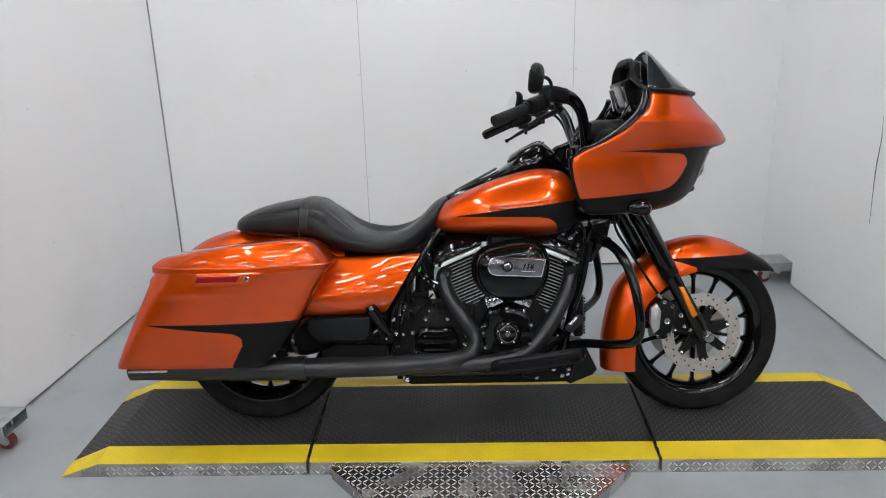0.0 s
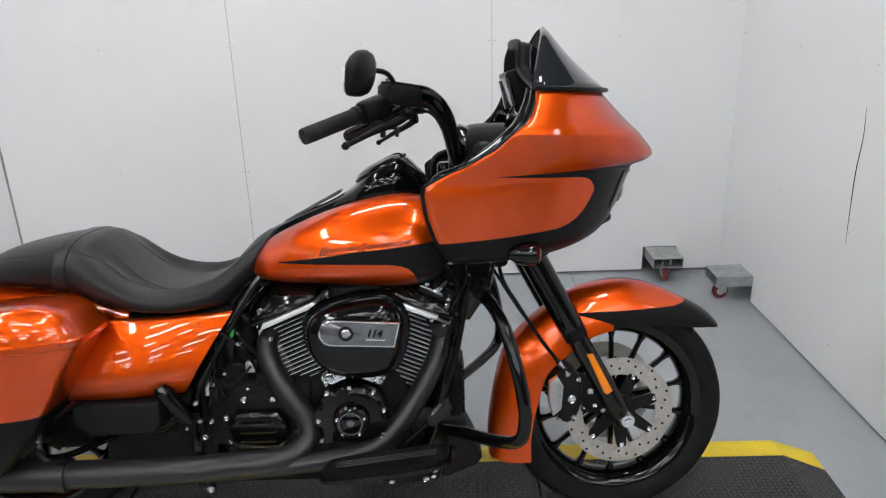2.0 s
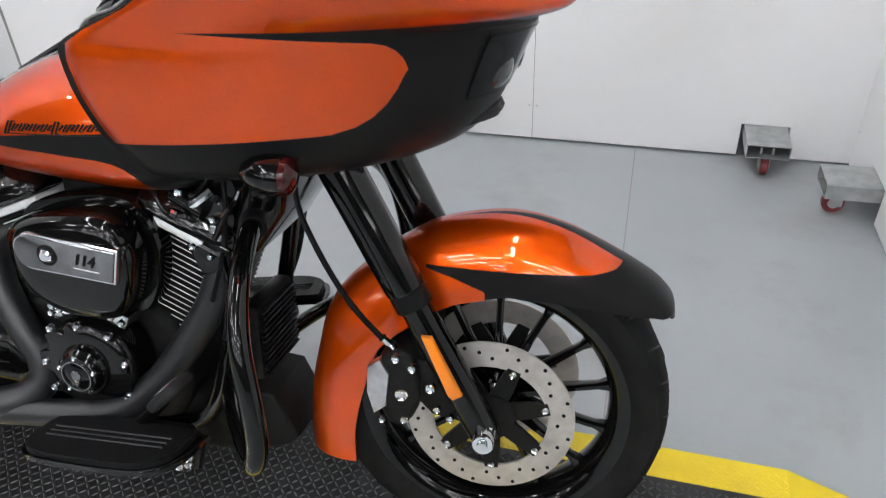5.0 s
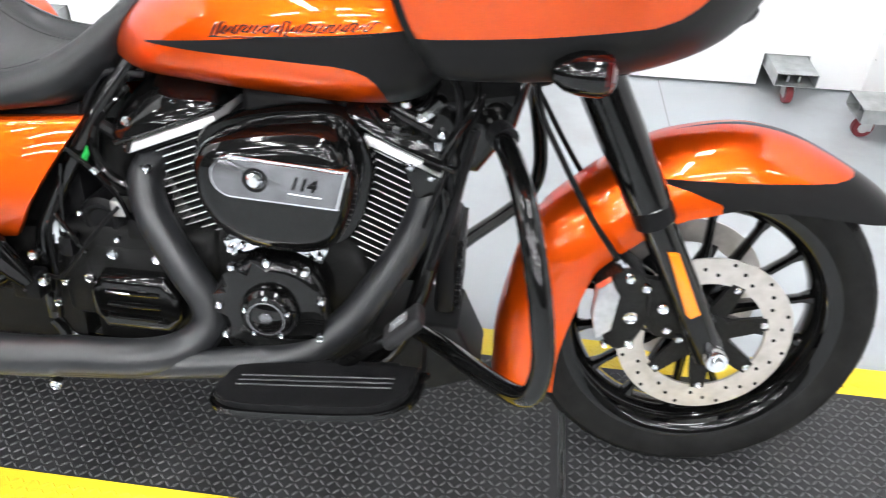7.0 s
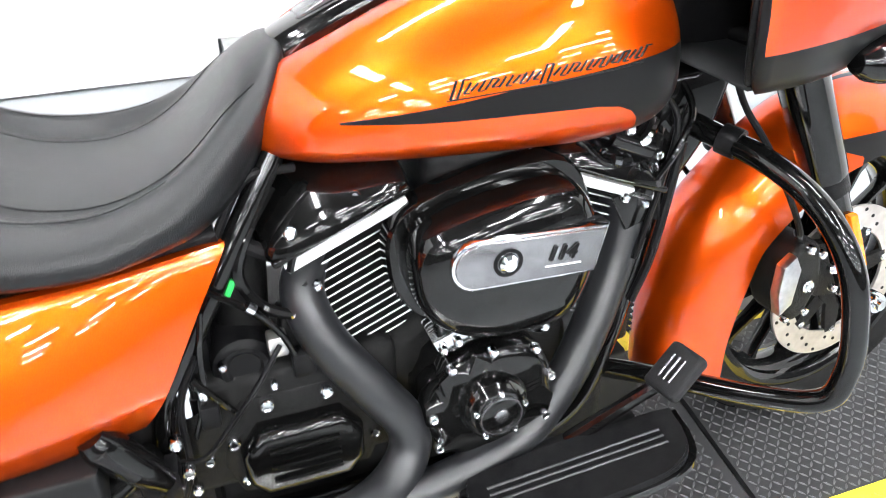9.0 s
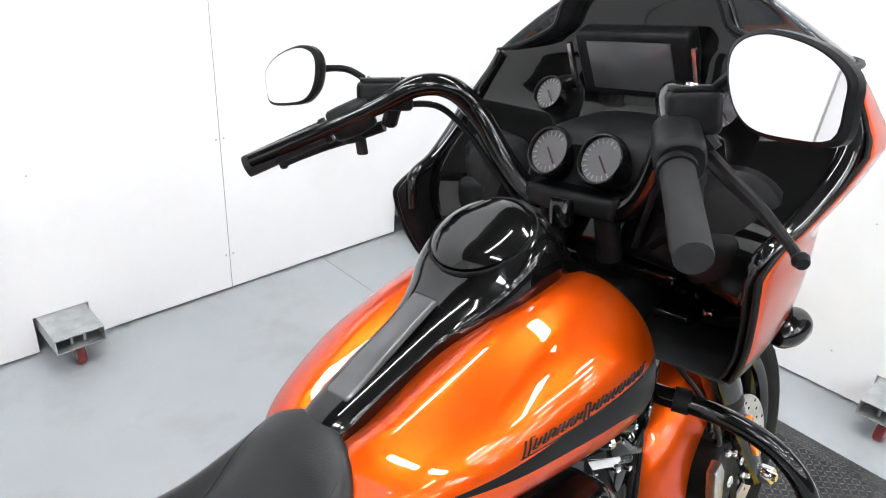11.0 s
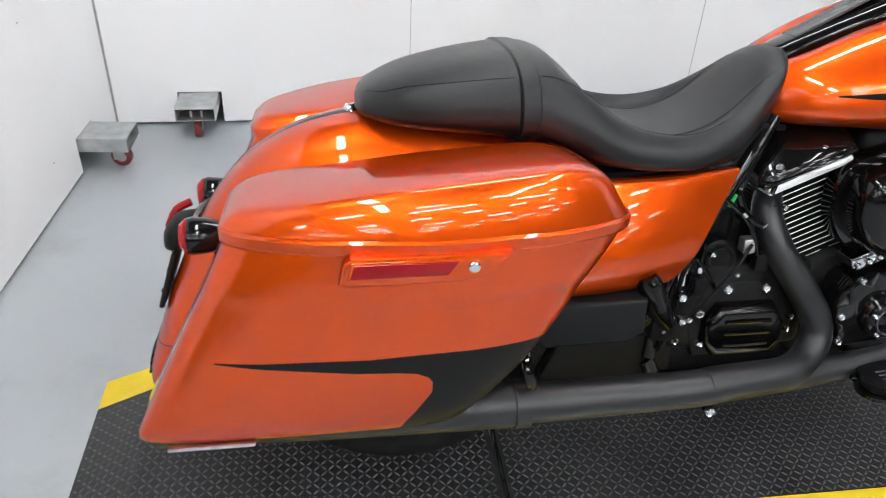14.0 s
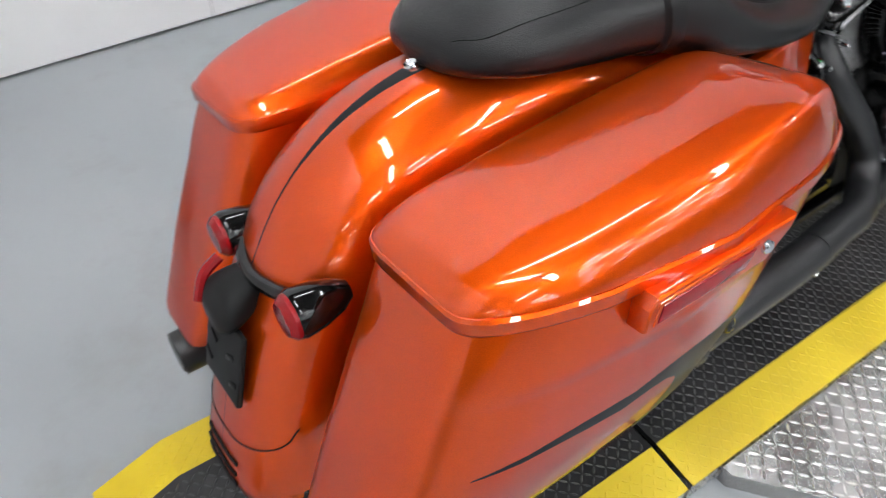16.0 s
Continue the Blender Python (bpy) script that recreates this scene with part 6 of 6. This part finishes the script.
# ---- floorboards, pegs, pedal ----
def floorboard(s):
    root = thing("floorboard", "", "")
    root.parent = BIKE
    root.matrix_basis = pose(0.165, s * 0.287, 0.275, 0, -8.5, -s * -4)
    outline = [(-0.172, -0.010), (-0.158, -0.045), (-0.11, -0.062), (-0.02, -0.066), (0.09, -0.064), (0.145, -0.050), (0.170, -0.015), (0.172, 0.040), (0.150, 0.050), (-0.13, 0.050), (-0.160, 0.025)]
    if s > 0:
        outline = [(x, -y) for x, y in outline][::-1]
    def slab(z0, z1, k):
        b = bmesh.new()
        pts = smooth_path([(x * k, y * k) for x, y in outline], 3, True)
        lo = [b.verts.new((x, y, z0)) for x, y in pts]
        hi = [b.verts.new((x, y, z1)) for x, y in pts]
        b.faces.new(lo)
        f = b.faces.new(hi)
        for i in range(len(pts)):
            b.faces.new((lo[i], lo[(i + 1) % len(pts)], hi[(i + 1) % len(pts)], hi[i]))
        bmesh.ops.bevel(b, geom=list(f.edges), offset=0.003, segments=2, affect="EDGES")
        return b
    part("pan", slab(-0.014, -0.003, 1.0), GLOSS, root, "gloss black floorboard pan")
    pad = part("rubber_pad", slab(-0.003, 0.009, 0.93), BLACK, root, "ribbed black rubber pad")
    for k in (-1, 0, 1):
        part("rib", tube([(-0.125, k * 0.012 - s * 0.0, 0.0092), (0.13, k * 0.012, 0.0092)], 0.0020, 6, smooth=False), EXHAUST, pad)
    part("bracket", box(-0.10, 0.10, -0.02 + s * -0.045, 0.02 + s * -0.045, -0.05, -0.014, 0.006), BLACK, root)
    return root


floorboard(-1)
floorboard(1)
brk = prism([(0.10, 0.255), (0.16, 0.275), (0.29, 0.285), (0.315, 0.25), (0.30, 0.195), (0.18, 0.185), (0.13, 0.20)], -0.235, -0.215, 0.005)
bracket = part("footboard_bracket", brk, BLACK, BIKE, "black floorboard bracket")
for bx, bz, r in ((0.180, 0.232, 0.013), (0.205, 0.236, 0.008), (0.262, 0.240, 0.010), (0.235, 0.225, 0.008), (0.285, 0.252, 0.008), (0.288, 0.225, 0.009), (0.265, 0.202, 0.010), (0.175, 0.196, 0.009), (0.285, 0.208, 0.008)):
    part("bolt", bolt((bx, -0.236, bz), r=r, h=0.008), CHROME, bracket)
arm_ = tube([(0.180, -0.225, 0.262), (0.230, -0.245, 0.315), (0.285, -0.272, 0.375)], [0.014, 0.011, 0.010], 10, 4)
pedal = part("brake_pedal", arm_, GLOSS, BIKE, "gloss black brake pedal")
pd = box(-0.036, 0.036, -0.030, 0.030, -0.010, 0.010, 0.008, 3)
pm = Matrix.Translation((0.305, -0.283, 0.402)) @ Matrix.Rotation(radians(-42), 4, "Y") @ Matrix.Rotation(radians(8), 4, "Z")
pd.transform(pm)
padp = part("pedal_pad", pd, GRIP, pedal, "black rubber pedal pad")
for k in (-1, 0, 1):
    q = tube([(-0.018, k * 0.010, 0.0105), (0.018, k * 0.010, 0.0105)], 0.002, 6, smooth=False)
    q.transform(pm)
    part("rib", q, PLATE, padp)
part("rear_master", tube([(-0.36, -0.165, 0.385), (-0.42, -0.175, 0.345), (-0.47, -0.175, 0.33)], [0.016, 0.020, 0.016], 12, 3), GLOSS, BIKE, "gloss black rear brake cylinder")
part("brake_line", tube([(-0.47, -0.175, 0.33), (-0.54, -0.185, 0.36), (-0.62, -0.20, 0.40), (-0.68, -0.20, 0.385)], 0.0055, 8, 5), GLOSS, BIKE)
for s in (-1, 1):
    pg = tube([(-0.352, s * 0.185, 0.350), (-0.375, s * 0.190, 0.385), (-0.405, s * 0.200, 0.440), (-0.415, s * 0.203, 0.462)], [0.015, 0.022, 0.024, 0.017], 14, 4)
    peg = part("passenger_peg", pg, GLOSS, BIKE, "folded black passenger peg")
    part("peg_rubber", tube([(-0.380, s * 0.205, 0.392), (-0.408, s * 0.216, 0.448)], 0.011, 10, smooth=False), GRIP, peg)
    part("peg_mount", box(-0.385, -0.335, s * 0.17 - 0.02, s * 0.17 + 0.02, 0.315, 0.365, 0.008), BLACK, BIKE)
    for bx, bz in ((-0.332, 0.405), (-0.325, 0.355), (-0.36, 0.335)):
        part("bolt", bolt((bx, s * 0.180, bz), (0, s, 0), 0.009, 0.010), CHROME, peg)
part("side_stand", tube([(0.10, 0.13, 0.20), (0.06, 0.20, 0.12), (-0.02, 0.315, 0.062)], [0.016, 0.014, 0.014], 12, 4), GLOSS, BIKE, "black side stand")
part("chin_guard", prism([(0.300, 0.270), (0.375, 0.265), (0.420, 0.170), (0.405, 0.150), (0.320, 0.115), (0.300, 0.125)], -0.075, 0.075, 0.010, 3), DENIM, BIKE, "black plastic chin guard")
part("oil_pan", box(-0.30, 0.32, -0.105, 0.105, 0.13, 0.26, 0.02, 2), WRINKLE, BIKE)
cooler = part("oil_cooler", box(0.330, 0.366, -0.085, 0.060, 0.30, 0.46, 0.010, 2), BLACK, BIKE, "black finned oil cooler")
for k in range(12):
    part("cooling_fin", box(0.366, 0.374, -0.080, 0.055, 0.312 + 0.012 * k, 0.316 + 0.012 * k), BLACK, cooler, smooth=False)

# ---- tail ----
tail = thing("tail_lights", "", "")
tail.parent = BIKE
part("crossbar", tube([(-1.184, -0.125, 0.543), (-1.208, -0.015, 0.533), (-1.184, 0.075, 0.543)], 0.011, 12, 4), GLOSS, tail)
for s in (-1, 1):
    c = (-1.184, s * 0.108 - 0.024, 0.543)
    bod = part("signal_body", lathe([(0, 0.058), (0.013, 0.054), (0.023, 0.037), (0.030, 0.011), (0.033, -0.016), (0.031, -0.022)], c, "x", 28), GLOSS, tail, "black bullet turn signal")
    part("lens", lathe([(0.031, -0.016), (0.030, -0.027), (0.022, -0.035), (0, -0.038)], c, "x", 28), RED, bod, "red lens")
pl = box(-0.005, 0.005, -0.058, 0.058, -0.056, 0.056, 0.004, 2)
ptm = Matrix.Translation((-1.268, 0.0, 0.424)) @ Matrix.Rotation(radians(18), 4, "Y")
pl.transform(ptm)
plate = part("plate_bracket", pl, DENIM, tail, "black slotted number plate bracket")
for y in (-0.03, 0.03):
    for z in (-0.038, 0.0, 0.038):
        q = box(-0.0075, 0.0, y - 0.012, y + 0.012, z - 0.004, z + 0.004, 0.002)
        q.transform(ptm @ Matrix.Rotation(radians(20 if y > 0 else -20), 4, "X"))
        part("slot", q, BLACK, plate)
part("tail_bracket", hull([(-1.272, 0.024, 0.470, 0.488, 0.506, 2.4), (-1.262, 0.040, 0.468, 0.495, 0.520, 2.4), (-1.245, 0.045, 0.47, 0.505, 0.534, 2.4), (-1.20, 0.032, 0.49, 0.52, 0.540, 2.4)], 24, 3), DENIM, tail, "black tail bracket")
part("tail_lens", tube([(-1.228, 0.042, 0.542), (-1.255, 0.039, 0.528), (-1.272, 0.035, 0.495)], 0.008, 8, 3), RED, tail)
for bx, by, bz in ((-0.985, -0.143, 0.615),):
    part("bag_latch_bolt", bolt((bx, by, bz), (0, -1, 0.6), 0.010, 0.010), CHROME, BIKE)

# ---- the front end stands turned slightly to its left ----
STEER = Matrix.Translation((FX, 0, 0.30)) @ Matrix.Rotation(radians(4.0), 4, Vector((-0.471, 0, 0.882))) @ Matrix.Translation((-FX, 0, -0.30))
TURNED = {"front_wheel", "front_fender", "fork_slider", "fork_cover", "fork_seal", "axle_nut", "side_reflector", "brake_caliper", "hose_fitting", "brake_hose"}
for ob in BIKE.children:
    if ob.name.split(".")[0] in TURNED:
        ob.matrix_basis = STEER @ ob.matrix_basis


# ---- raised diamond pattern, as real small bars ----
def diamonds(name, region, pitch, length, width, height, z, mat_, parent, face="z"):
    """Raised bars in a checkered slant over a flat region; region(u, v) tells where they lie."""
    u0, u1, v0, v1, inside = region
    verts, faces = [], []
    nu, nv = int((u1 - u0) / pitch), int((v1 - v0) / pitch)
    for i in range(nu):
        for j in range(nv):
            u, v = u0 + (i + 0.5) * pitch, v0 + (j + 0.5) * pitch
            if not inside(u, v):
                continue
            a = radians(45 if (i + j) % 2 else -45)
            c, s = math.cos(a), math.sin(a)
            k = len(verts)
            h = height * (0.8 + 0.4 * random.random())
            for du, dv, dz in ((-length / 2, 0, 0), (-length * 0.15, -width / 2, 0), (length * 0.15, -width / 2, 0), (length / 2, 0, 0), (length * 0.15, width / 2, 0), (-length * 0.15, width / 2, 0), (-length * 0.22, 0, h), (length * 0.22, 0, h)):
                p, q = u + du * c - dv * s, v + du * s + dv * c
                verts.append((p, q, z + dz) if face == "z" else (p, z - dz, q))
            for f in ((0, 1, 6), (1, 2, 7, 6), (2, 3, 7), (3, 4, 7), (4, 5, 6, 7), (5, 0, 6)):
                faces.append(tuple(k + w for w in f))
    me = bpy.data.meshes.new(name)
    me.from_pydata(verts, [], faces)
    me.materials.append(mat_)
    ob = new(name, me)
    ob.parent = parent
    ob["kind"] = "stuff"
    return ob


def settle(ob, low=None):
    """Lays a pattern built on a level plane onto the mat's slopes."""
    for vtx in ob.data.vertices:
        drop = MATZ - mat_top(vtx.co.x)
        if low is not None:
            drop += 0.011 * min(1.0, max(0.0, (abs(vtx.co.y - low) / STRIP)))
        vtx.co.z -= drop


SPANS = [(-X_END, -0.640), (-0.634, 0.592), (0.598, X_END)]
for root, (x0, x1) in zip(MATS, SPANS):
    settle(diamonds("raised_pattern", (x0 + 0.008, x1 - 0.008, Y_FRONT + STRIP + 0.002, Y_BACK - STRIP - 0.002, lambda u, v: True), 0.0150, 0.0172, 0.0046, 0.0019, MATZ, MAT_BAR, root))
    diamonds("plate_pattern", (max(x0, -X_BEND) + 0.02, min(x1, X_BEND) - 0.005, 0.002, 0.050, lambda u, v: True), 0.0200, 0.0235, 0.0050, 0.0016, Y_FRONT, PLATE_BAR, root, face="y")
    for y0, y1, low in ((Y_FRONT + 0.004, Y_FRONT + STRIP - 0.004, Y_FRONT + STRIP), (Y_BACK - STRIP + 0.004, Y_BACK - 0.004, Y_BACK - STRIP)):
        settle(diamonds("border_pattern", (x0 + 0.01, x1 - 0.01, y0, y1, lambda u, v: True), 0.0150, 0.0165, 0.0046, 0.0011, MATZ, YELLOW, root), low)


def on_step(u, v):
    lim = 0.49 if v > -0.345 else 0.49 - 0.19 * (-0.345 - v) / 0.215
    low = -0.55 if v > -0.345 else -0.55 + 0.19 * (-0.345 - v) / 0.215
    return low + 0.015 < u < lim - 0.015


diamonds("plate_pattern", (-0.55, 0.49, -0.555, -0.315, on_step), 0.0200, 0.0235, 0.0052, 0.0018, 0.044, PLATE_BAR, STEP)
